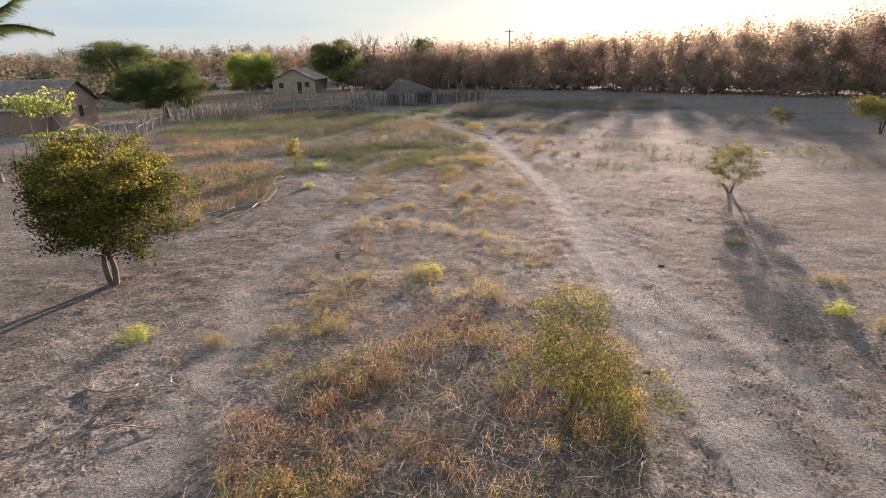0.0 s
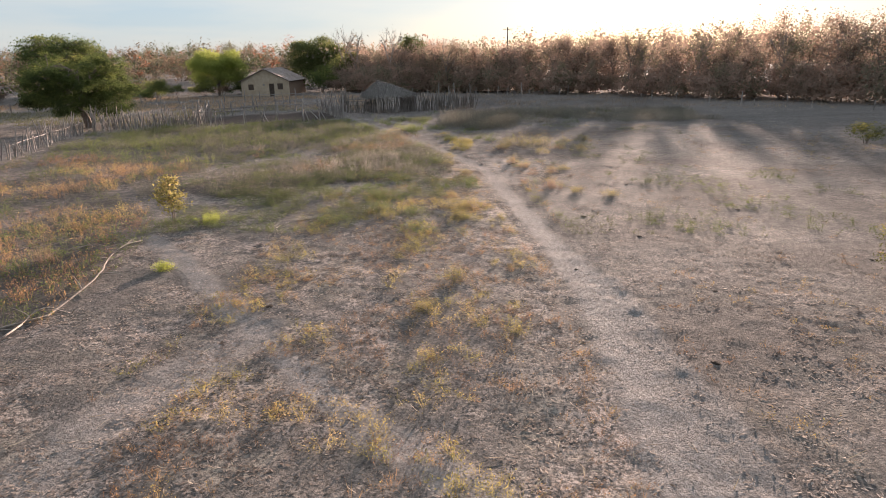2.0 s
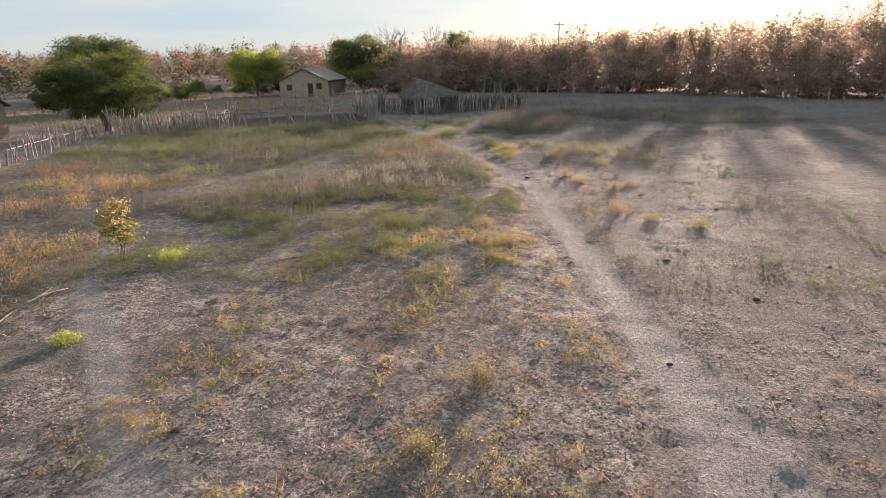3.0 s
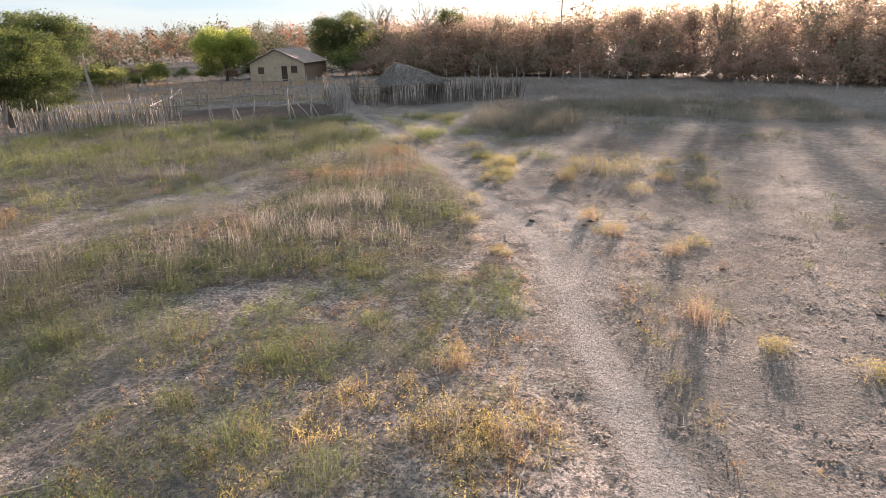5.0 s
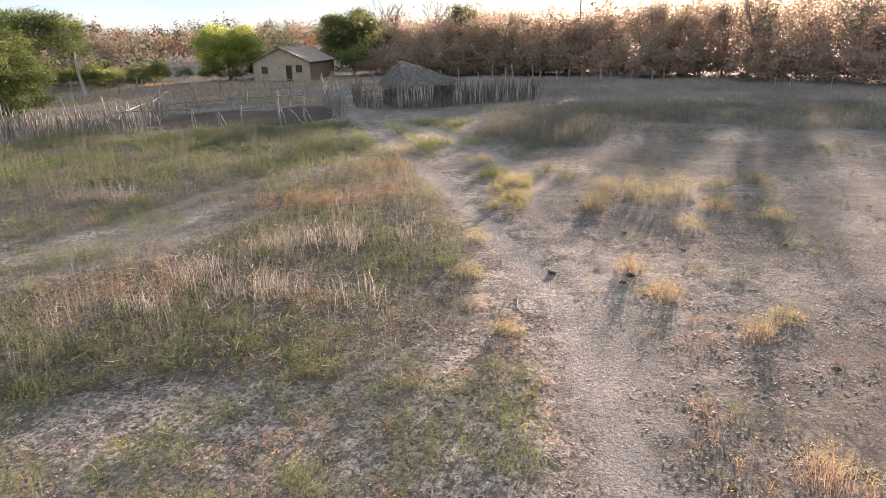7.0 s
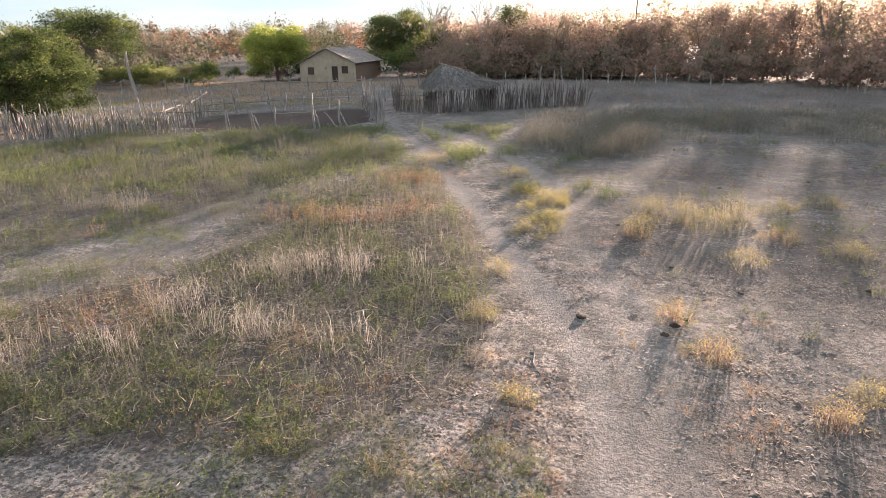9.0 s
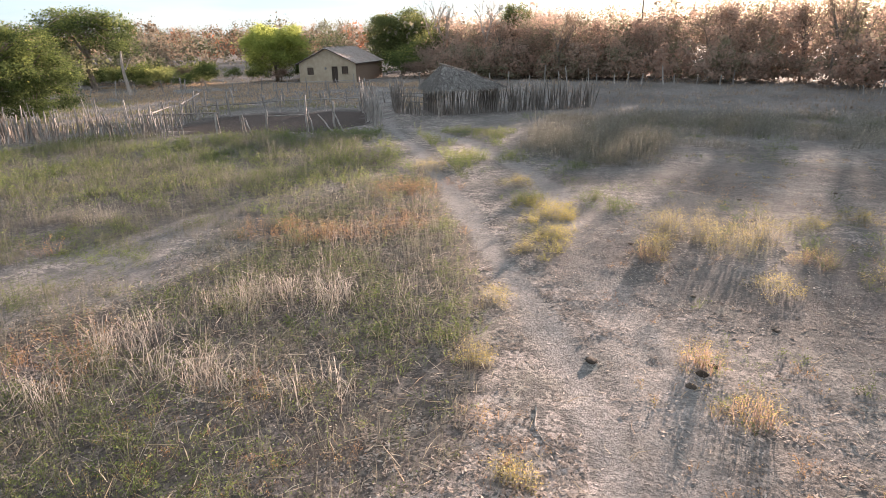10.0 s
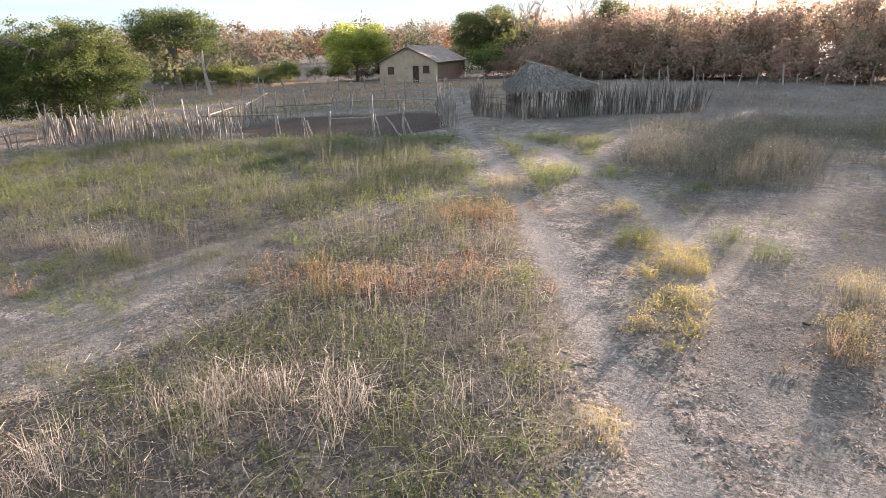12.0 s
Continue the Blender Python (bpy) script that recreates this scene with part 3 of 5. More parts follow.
def stake_line(parent, line, step, meshes, tilt=6.0, jitter=0.12, name="stake", zscale=1.0):
    """Stakes set one by one along a broken line in the plan."""
    for (x0, y0), (x1, y1) in zip(line, line[1:]):
        n = max(1, int(math.hypot(x1 - x0, y1 - y0) / step))
        for i in range(n):
            k = (i + rng.uniform(0.1, 0.9)) / n
            x, y = x0 + (x1 - x0) * k + rng.normal(0, jitter), y0 + (y1 - y0) * k + rng.normal(0, jitter)
            m = pose(x, y, float(land(x, y)), rng.normal(0, tilt), rng.normal(0, tilt), rng.uniform(0, 360))
            part(name, meshes[int(rng.integers(len(meshes)))], None, parent, m=m @ Matrix.Diagonal((1, 1, zscale * rng.uniform(0.65, 1.25), 1)))


def rod(parent, name, pts, r0, r1, material=STAKE, label=""):
    pts = np.asarray(pts, float)
    if len(pts) == 2:
        k = np.linspace(0, 1, 6)[:, None]
        pts = pts[0] * (1 - k) + pts[1] * k + rng.normal(0, 0.02, (6, 3)) * (k > 0) * (k < 1)
    V, T = tubes([(pts, np.linspace(r0, r1, len(pts)))], 6)
    return part(name, tri_mesh(name, V, T), material, parent, label)


paling = thing("paling_fence", Matrix(), "crooked grey stake fence along the pasture edge", "fence")
stake_line(paling, [(-23.1, 61.2), (-27.3, 58.9), (-30.7, 57.8)], 0.07, STAKES, 6.0, 0.3, zscale=1.15)
stake_line(paling, [(-30.3, 56.6), (-28.6, 50.5), (-26.0, 43.5), (-24.6, 36.0), (-24.3, 28.5)], 0.3, STAKES, 9.0)
for a, b in (((-30.3, 56.6), (-28.6, 50.5)), ((-28.6, 50.5), (-26.0, 43.5))):
    rod(paling, "rail", [(*a, 0.8), (*b, 0.75)], 0.04, 0.03)

corral = thing("corral", Matrix(), "corral of grey poles round a dark trodden dung floor", "corral")
stake_line(corral, [(-23.1, 61.0), (-21.2, 61.6)], 0.1, STAKES, 6.0, 0.2)
stake_line(corral, [(-23.1, 61.0), (-24.2, 65.0), (-25.6, 69.6)], 0.24, STAKES, 7.0)
stake_line(corral, [(-11.5, 66.7), (-13.2, 70.5), (-15.8, 75.3)], 0.16, STAKES, 6.0, 0.2, zscale=1.25)
stake_line(corral, [(-25.1, 68.8), (-20.5, 73.5), (-14.2, 75.5)], 1.5, POSTS, 4.0)
FRONT = [(-23.0, 61.4, 1.2), (-19.4, 62.5, 1.22), (-17.9, 62.7, 1.1), (-16.6, 63.1, 1.35), (-14.4, 63.7, 2.1), (-13.2, 64.6, 1.65), (-11.5, 66.7, 1.75)]
for x, y, h in FRONT:
    rod(corral, "post", [(x, y, -0.15), (x + rng.normal(0, 0.06), y, h)], 0.075, 0.055)
    if h < 1.3:
        rod(corral, "post", [(x + 0.16, y + 0.05, -0.15), (x + 0.05, y + 0.04, h - 0.02)], 0.06, 0.045)
rod(corral, "rail", [(-23.1, 61.4, 1.17), (-19.2, 62.55, 1.2)], 0.05, 0.04)
rod(corral, "rail", [(-23.0, 61.4, 1.17), (-24.3, 65.0, 1.25)], 0.055, 0.04)
rod(corral, "rail", [(-24.6, 66.4, 1.25), (-26.0, 70.2, 1.62)], 0.055, 0.04)
rod(corral, "rail", [(-25.1, 68.8, 0.85), (-20.5, 73.5, 0.9)], 0.045, 0.035)
rod(corral, "rail", [(-20.5, 73.5, 0.9), (-14.2, 75.5, 0.95)], 0.045, 0.035)
rod(corral, "rail", [(-16.6, 63.1, 1.0), (-14.4, 63.7, 1.05)], 0.03, 0.025)
for x0, y0, x1, y1, h in ((-14.3, 63.7, -13.7, 63.2, 1.25), (-13.9, 64.1, -12.6, 63.6, 1.0), (-13.2, 64.6, -12.3, 64.0, 1.15), (-17.7, 62.8, -17.0, 62.3, 0.9)):
    rod(corral, "brace", [(x0, y0, h), (x1, y1, -0.05)], 0.04, 0.045)

back_fence = thing("post_fence", Matrix(), "row of thin wooden fence posts before dry straw", "fence")
stake_line(back_fence, [(-58, 70), (-50.0, 79), (-46.5, 86.0), (-38.0, 89.5), (-30.7, 90.5), (-22.5, 96.0), (-15.0, 101.0), (-2.0, 103.0), (14.0, 100.0)], 1.6, POSTS, 4.0, 0.2)
rod(back_fence, "rail", [(-38.0, 89.5, 0.95), (-30.7, 90.5, 1.0)], 0.04, 0.03)
rod(back_fence, "rail", [(-30.7, 90.5, 1.0), (-22.5, 96.0, 0.95)], 0.04, 0.03)
front_posts = thing("post_fence", Matrix(), "leaning fence posts along the corral's far side", "fence")
stake_line(front_posts, [(-29.0, 72.0), (-24.0, 80.0), (-14.8, 82.0)], 1.3, POSTS, 6.0, 0.3)
right_posts = thing("post_fence", Matrix(), "sparse fence posts at the foot of the scrub", "fence")
stake_line(right_posts, [(20.0, 92.0), (34.0, 74.5), (52.0, 60.0)], 3.2, POSTS, 3.0, 0.2, zscale=0.75)

# ---- thatched hut with its palings ----
HUT = pose(-8.5, 75.6, 0, 0, 0, 32)
hut = thing("thatched_hut", HUT, "open pole hut with a grey palm-thatch roof and paling walls", "hut")
hw, hd, eave_h, top_h = 2.2, 2.0, 1.8, 3.1
EAVES = [(-hw, -hd, eave_h), (hw, -hd, eave_h), (hw, hd, eave_h), (-hw, hd, eave_h)]
RIDGE = [(-1.2, 0.3, top_h + 0.05), (0.1, -0.1, top_h - 0.35)]
bm = bmesh.new()
e = [bm.verts.new(v) for v in EAVES]
r = [bm.verts.new(v) for v in RIDGE]
for f in ((e[0], e[1], r[1], r[0]), (e[1], e[2], r[1]), (e[2], e[3], r[0], r[1]), (e[3], e[0], r[0]), (e[3], e[2], e[1], e[0])):
    bm.faces.new(f)
roof = part("roof", bm, THATCH_BASE, hut)


def thatch(n, seed):
    """Loose palm leaves lying down the four slopes."""
    g = np.random.default_rng(seed)
    E, R = np.array(EAVES), np.array(RIDGE)
    quads = [(E[0], E[1], R[0], R[1]), (E[1], E[2], R[1], R[1]), (E[2], E[3], R[1], R[0]), (E[3], E[0], R[0], R[0])]
    V, T, A, base = [], [], [], 0
    for a, b, c, d in quads:
        u, v = g.random(n), np.sqrt(g.random(n)) * 1.06
        lo, hi = a + (b - a) * u[:, None], c + (d - c) * u[:, None]
        p = hi + (lo - hi) * v[:, None]
        down = lo - hi
        down /= np.linalg.norm(down, axis=1, keepdims=True)
        side = (b - a) / np.linalg.norm(b - a)
        nrm = np.cross(side, down[0])
        nrm *= np.sign(nrm[2])
        L = g.uniform(0.25, 0.8, n)[:, None]
        d2 = down + side * g.normal(0, 0.38, n)[:, None]
        w = side * g.uniform(0.012, 0.03, n)[:, None]
        p = p + nrm * g.uniform(0.02, 0.13, n)[:, None]
        q = p + d2 * L + nrm * g.normal(-0.02, 0.09, n)[:, None]
        V.append(np.stack((p - w, p + w, q), 1).reshape(-1, 3))
        T.append(np.arange(n * 3).reshape(-1, 3) + base)
        A.append(np.repeat(g.random(n), 3))
        base += n * 3
    return np.concatenate(V), np.concatenate(T), np.concatenate(A)


part("thatch", tri_mesh("thatch", *thatch(5200, 5)), THATCH, roof)
rod(roof, "ridge_pole", [(-1.4, 0.36, top_h + 0.14), (0.25, -0.15, top_h - 0.32)], 0.05, 0.05, TWIG)
for x in (-hw + 0.15, 0, hw - 0.15):
    for y in (-hd + 0.15, hd - 0.15):
        rod(hut, "post", [(x, y, -0.1), (x + 0.05, y, eave_h + 0.1)], 0.08, 0.07)
for (x0, y0), (x1, y1) in (((-hw, -hd + 0.1), (hw, -hd + 0.1)), ((-hw, -hd + 0.1), (-hw, hd)), ((hw, -hd), (hw, hd))):
    n = int(math.hypot(x1 - x0, y1 - y0) / 0.085)
    for i in range(n):
        k = (i + 0.5) / n
        m = pose(x0 + (x1 - x0) * k, y0 + (y1 - y0) * k + rng.normal(0, 0.03), 0, rng.normal(0, 3), rng.normal(0, 3), rng.uniform(0, 360))
        part("stake", DARK_STAKES[int(rng.integers(10))], None, hut, m=m @ Matrix.Diagonal((1.0, 1.0, 1.0, 1)))
for i in range(9):
    rod(hut, "leaning_pole", [(-hw - 0.1 + rng.normal(0, 0.12), -hd - 0.5 + rng.normal(0, 0.1), -0.05), (-hw + 0.15 + rng.normal(0, 0.2), -hd + rng.normal(0, 0.1), 1.55)], 0.035, 0.025, TWIG)
hut_pale = thing("paling_fence", Matrix(), "stake palisade beside the thatched hut", "fence")
stake_line(hut_pale, [(-5.4, 75.3), (-4.0, 76.6), (-1.6, 77.6), (0.5, 78.8)], 0.045, DARK_STAKES, 5.0, 0.26, zscale=1.1)
stake_line(hut_pale, [(-12.6, 73.6), (-14.0, 77.0), (-14.6, 80.0)], 0.12, DARK_STAKES, 7.0, 0.1, zscale=1.15)
stake_line(hut_pale, [(-12.5, 73.7), (-10.6, 72.6)], 0.1, DARK_STAKES, 7.0, 0.1, zscale=1.05)
for z in (0.75, 1.1, 1.35):
    rod(hut_pale, "rail", [(-12.8, 74.2, z), (-10.3, 73.2, z + 0.05)], 0.035, 0.03)


# ---- trees and shrubs ----
def crown(h, cx, cy, cz, rx, ry, rz, clumps, per, size, spread, seed, shell=0.55, low=-0.8, lobes=0):
    """Centres of leaf clumps in an uneven crown, the leaves about them, and the tint of each leaf. lobes: the crown is built of so many separate boughs."""
    g = np.random.default_rng(seed)
    d = g.normal(size=(clumps * 3, 3))
    d /= np.linalg.norm(d, axis=1, keepdims=True)
    d = d[d[:, 2] > low][:clumps]
    r = shell + (1 - shell) * g.random(len(d)) ** 0.6
    if lobes:
        q = np.arange(lobes) + 0.5
        a, v = q * 2.39996 + seed, low + (1 - low) * ((q / lobes) * 0.86 + 0.07)
        u = np.clip(1 - np.abs(v) ** 3, 0, 1) ** 0.5
        mid = np.stack((np.cos(a) * u, np.sin(a) * u, v), -1) * g.uniform(0.5, 0.78, (lobes, 1))
        mid = np.concatenate((mid, [(0, 0, 0.1)]))
        pick = g.integers(0, lobes + 1, len(d))
        wide = g.uniform(0.28, 0.42, lobes + 1)[pick]
        c = np.array((cx, cy, cz)) + (mid[pick] + d * (r * wide)[:, None] * (1, 1, 0.72)) * (rx, ry, rz)
    else:
        r *= 0.6 + 0.62 * vnoise(np.arctan2(d[:, 1], d[:, 0]) * 2.2 + 20, d[:, 2] * 2.6 + 20, 1.0, seed + 1)
        c = np.array((cx, cy, cz)) + d * r[:, None] * (rx, ry, rz)
    k = g.poisson(per, len(c)) + 1
    idx = np.repeat(np.arange(len(c)), k)
    p = c[idx] + g.normal(0, 1, (len(idx), 3)) * np.array((spread, spread, spread * 0.55))
    # Tint also climbs with height: paler crown tops stand in for sunlight.
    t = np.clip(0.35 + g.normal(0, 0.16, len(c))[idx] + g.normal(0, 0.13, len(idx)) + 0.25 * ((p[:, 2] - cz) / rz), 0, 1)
    return c, p, t


def limb(a, b, g, sag=0.08, n=5, up=0.12):
    k = np.linspace(0, 1, n)[:, None]
    side = g.normal(0, 1, 3) * sag * np.linalg.norm(np.subtract(b, a))
    return np.asarray(a) * (1 - k) + np.asarray(b) * k + side * np.sin(np.pi * k) + np.array((0, 0, 1.0)) * up * np.linalg.norm(np.subtract(b, a)) * np.sin(np.pi * k)


def tree(name, m, label, category, h, trunk_h, trunk_r, crown_c, crown_r, clumps, per, size, leaf_mat, seed, stems=1, bark=None, spread=0.35, shell=0.5,
         group="", low=-0.8, lean=0.2, limbs=40, long=1.8, lobes=0):
    """A tree or shrub: tapered stems that fork into limbs, and a crown of loose leaf clumps."""
    g = np.random.default_rng(seed)
    top = thing(name, m, label, category, group)
    c, p, t = crown(h, *crown_c, *crown_r, clumps, per, size, spread, seed, shell, low, lobes)
    paths, forks = [], []
    for s in range(stems):
        foot = np.array((g.normal(0, 0.06) * (stems > 1), g.normal(0, 0.06) * (stems > 1), -0.1))
        a = g.uniform(0, 2 * np.pi)
        tip = np.array((crown_c[0] * 0.35 + math.cos(a) * lean * (stems > 1), crown_c[1] * 0.35 + math.sin(a) * lean * (stems > 1), trunk_h))
        path = limb(foot, tip, g, 0.05, 6)
        paths.append((path, trunk_r * np.linspace(1.15, 0.7, 6) / math.sqrt(stems)))
        forks.append(path[-1])
    mains = []
    for i in range(max(3, 7 - stems)):
        a = g.uniform(0, 2 * np.pi)
        f = forks[i % len(forks)]
        b = np.array(crown_c) + np.array((math.cos(a) * crown_r[0] * 0.4, math.sin(a) * crown_r[1] * 0.4, g.uniform(-0.2, 0.5) * crown_r[2]))
        path = limb(f, b, g)
        paths.append((path, trunk_r * np.linspace(0.62, 0.22, 5) / math.sqrt(stems)))
        mains += list(path[1:])
    mains = np.array(mains)
    for q in c[g.permutation(len(c))[:limbs]]:
        near = mains[np.argmin(np.linalg.norm(mains - q, axis=1))]
        paths.append((limb(near, q, g, 0.1, 4), trunk_r * np.linspace(0.2, 0.05, 4) / math.sqrt(stems)))
    V, T = tubes(paths, 6)
    part("trunk", tri_mesh("trunk", V, T), bark or BARK, top)
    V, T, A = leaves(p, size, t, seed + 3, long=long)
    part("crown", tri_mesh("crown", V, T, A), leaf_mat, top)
    return top


def ground_at(x, y):
    return pose(x, y, float(land(x, y)))


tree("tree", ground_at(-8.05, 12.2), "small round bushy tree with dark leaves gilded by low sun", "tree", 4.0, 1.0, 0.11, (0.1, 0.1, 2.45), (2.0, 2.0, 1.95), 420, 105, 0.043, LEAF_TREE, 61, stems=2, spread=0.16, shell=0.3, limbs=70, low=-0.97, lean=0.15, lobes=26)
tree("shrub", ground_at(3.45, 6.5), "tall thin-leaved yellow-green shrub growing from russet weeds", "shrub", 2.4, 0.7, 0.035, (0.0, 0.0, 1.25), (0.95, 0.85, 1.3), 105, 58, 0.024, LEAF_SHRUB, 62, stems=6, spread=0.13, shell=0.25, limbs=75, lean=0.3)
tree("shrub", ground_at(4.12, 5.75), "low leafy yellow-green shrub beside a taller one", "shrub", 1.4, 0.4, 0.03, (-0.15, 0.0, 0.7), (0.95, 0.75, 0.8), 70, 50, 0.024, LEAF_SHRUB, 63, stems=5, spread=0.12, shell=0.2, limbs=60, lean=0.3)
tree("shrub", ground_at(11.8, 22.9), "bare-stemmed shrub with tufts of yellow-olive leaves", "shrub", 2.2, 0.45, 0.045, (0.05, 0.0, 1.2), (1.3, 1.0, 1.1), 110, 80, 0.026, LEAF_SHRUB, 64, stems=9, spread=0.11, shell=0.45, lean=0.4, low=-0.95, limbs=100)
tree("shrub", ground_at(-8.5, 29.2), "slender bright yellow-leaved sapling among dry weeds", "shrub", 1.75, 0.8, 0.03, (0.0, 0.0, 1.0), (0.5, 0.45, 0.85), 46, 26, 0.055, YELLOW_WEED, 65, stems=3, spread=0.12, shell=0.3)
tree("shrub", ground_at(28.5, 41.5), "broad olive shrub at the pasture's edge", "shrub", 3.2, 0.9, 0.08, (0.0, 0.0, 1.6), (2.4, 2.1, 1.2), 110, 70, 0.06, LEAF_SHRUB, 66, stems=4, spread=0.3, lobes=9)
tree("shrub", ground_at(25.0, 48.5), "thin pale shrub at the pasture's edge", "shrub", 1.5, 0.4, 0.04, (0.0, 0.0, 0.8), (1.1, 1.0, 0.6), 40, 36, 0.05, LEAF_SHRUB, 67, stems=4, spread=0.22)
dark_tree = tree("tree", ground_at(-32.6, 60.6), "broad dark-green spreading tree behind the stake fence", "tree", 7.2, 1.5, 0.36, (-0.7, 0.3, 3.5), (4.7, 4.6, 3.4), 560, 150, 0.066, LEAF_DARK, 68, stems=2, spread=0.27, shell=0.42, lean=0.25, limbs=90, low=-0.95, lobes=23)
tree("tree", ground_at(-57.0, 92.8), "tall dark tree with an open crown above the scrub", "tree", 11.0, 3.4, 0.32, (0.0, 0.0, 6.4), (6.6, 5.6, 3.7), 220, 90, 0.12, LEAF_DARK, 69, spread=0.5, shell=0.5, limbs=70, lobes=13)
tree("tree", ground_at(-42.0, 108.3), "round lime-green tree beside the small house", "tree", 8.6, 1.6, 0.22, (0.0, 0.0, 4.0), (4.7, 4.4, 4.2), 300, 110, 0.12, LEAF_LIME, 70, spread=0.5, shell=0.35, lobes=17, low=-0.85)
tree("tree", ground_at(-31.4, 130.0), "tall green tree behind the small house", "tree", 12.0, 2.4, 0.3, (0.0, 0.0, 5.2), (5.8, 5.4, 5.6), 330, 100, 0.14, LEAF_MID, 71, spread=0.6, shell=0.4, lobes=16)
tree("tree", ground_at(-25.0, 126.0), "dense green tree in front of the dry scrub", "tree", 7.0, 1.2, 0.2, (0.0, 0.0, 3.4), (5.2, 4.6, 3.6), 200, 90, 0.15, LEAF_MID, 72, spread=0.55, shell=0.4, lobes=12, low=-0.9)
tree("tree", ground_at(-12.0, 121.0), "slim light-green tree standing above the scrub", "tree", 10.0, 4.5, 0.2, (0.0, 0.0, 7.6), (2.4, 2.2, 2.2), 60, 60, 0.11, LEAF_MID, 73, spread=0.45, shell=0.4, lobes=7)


# bare trees of the dry scrub, three shapes, each repeated
def bare_tree(name, m, label, h, seed, material=TWIG, leaf=None, wide=0.5):
    """A leafless tree that forks again and again, with a thin haze of withered leaves where it has any."""
    g = np.random.default_rng(seed)
    top = thing(name, m, label, "tree", "trees of the dry scrub")
    paths, tips = [], []

    def grow(a, d, length, r, level):
        b = a + d * length
        paths.append((limb(a, b, g, 0.06, 4), np.linspace(r, r * 0.55, 4)))
        if level == 0:
            tips.append(b)
            return
        for _ in range(3 if level > 1 else 4):
            e = d + g.normal(0, wide, 3) + np.array((0, 0, 0.18))
            grow(b - d * length * g.uniform(0, 0.35), e / np.linalg.norm(e), length * g.uniform(0.55, 0.8), r * 0.55, level - 1)

    grow(np.array((0.0, 0.0, -0.2)), np.array((0.0, 0.0, 1.0)), h * 0.3, h * 0.018, 4)
    V, T = tubes(paths, 3)
    k = h / V[:, 2].max()
    V *= (1, 1, k)
    part("trunk", tri_mesh("trunk", V, T), material, top)
    if leaf:
        c = np.array(tips) * (1, 1, k)
        c = np.repeat(c, 13, 0) + g.normal(0, h * 0.045, (len(c) * 13, 3))
        tint = np.clip(g.normal(0.45, 0.22, len(c)), 0, 1)
        V, T, A = leaves(c, 0.11, tint, seed)
        part("crown", tri_mesh("crown", V, T, A), leaf, top)
    return top


SCRUB = [bare_tree("scrub_tree", pose(0, 0, 0), "withered brown scrub tree with thin leaves", 8.5, 81, BARK, LEAF_BROWN),
         bare_tree("scrub_tree", pose(0, 0, 0), "withered brown scrub tree with thin leaves", 10.0, 82, BARK, LEAF_BROWN, 0.42),
         bare_tree("scrub_tree", pose(0, 0, 0), "withered brown scrub tree with thin leaves", 7.0, 83, BARK, LEAF_BROWN, 0.6),
         bare_tree("scrub_tree", pose(0, 0, 0), "pale leafless scrub tree", 9.5, 84, TWIG, None, 0.5)]
EDGE = [(-26, 123), (-18, 115), (-8, 111), (6, 110), (22, 98), (36, 86), (50, 76), (66, 66)]
first = set()
for (x0, y0), (x1, y1) in zip(EDGE, EDGE[1:]):
    n = int(math.hypot(x1 - x0, y1 - y0) / 2.3)
    for i in range(n):
        k = (i + rng.random()) / n
        back = rng.uniform(0, 9)
        x, y = x0 + (x1 - x0) * k + back * 0.55 + rng.normal(0, 0.8), y0 + (y1 - y0) * k + back * 0.85
        kind = int(rng.choice(4, p=(0.3, 0.3, 0.27, 0.13)))
        s = rng.uniform(0.62, 0.9) * (1.2 if x > 44 else 1.0)
        m = pose(x, y, 0, 0, 0, rng.uniform(0, 360)) @ Matrix.Diagonal((s, s, s, 1))
        if kind in first:
            copy_thing(SCRUB[kind], m).scale = (s, s, s)
        else:
            SCRUB[kind].matrix_basis = m
            first.add(kind)
for x, y, s in ((-22.0, 121.0, 1.1), (-15.0, 117.0, 1.15), (-24.5, 124, 1.2)):
    copy_thing(SCRUB[3], pose(x, y, 0, 0, 0, x * 40)).scale = (s, s, s)


def woods(name, label, spots, size, per, seed, material=FAR_LEAF, mass=0.0, sink=0.52):
    """Many lobed crowns of a far wood. spots: x, y, height, radius and tint of each crown. mass: the share of broad leaf clumps that fill the inside."""
    g = np.random.default_rng(seed)
    V, A, S = [], [], []
    for x, y, h, r, t in spots:
        k = 9
        e = g.normal(size=(k, 3))
        e /= np.linalg.norm(e, axis=1, keepdims=True)
        e[:, 2] = e[:, 2] * 0.85 + 0.1
        mid = np.array((x, y, h * sink)) + e * (r * 0.62, r * 0.62, h * 0.30)
        n = g.poisson(per)
        d = g.normal(size=(n, 3))
        d /= np.linalg.norm(d, axis=1, keepdims=True)
        deep = g.random(n) < mass
        reach = np.where(deep, g.uniform(0.1, 0.62, n), g.uniform(0.6, 1.08, n))
        p = mid[g.integers(0, k, n)] + d * reach[:, None] * (r * 0.46, r * 0.46, h * 0.19)
        ok = p[:, 2] > 0.1
        V.append(p[ok])
        S.append((size * np.where(deep, 1.7, g.uniform(0.8, 1.3, n)))[ok])
        A.append(np.clip(t + g.normal(0, 0.05) + g.normal(0, 0.05, n), 0, 1)[ok])
    ob = part(name, tri_mesh(name, *leaves(np.concatenate(V), np.concatenate(S), np.concatenate(A), seed, long=1.4)), material)
    return tagged(ob, label, "woods", kind="stuff")


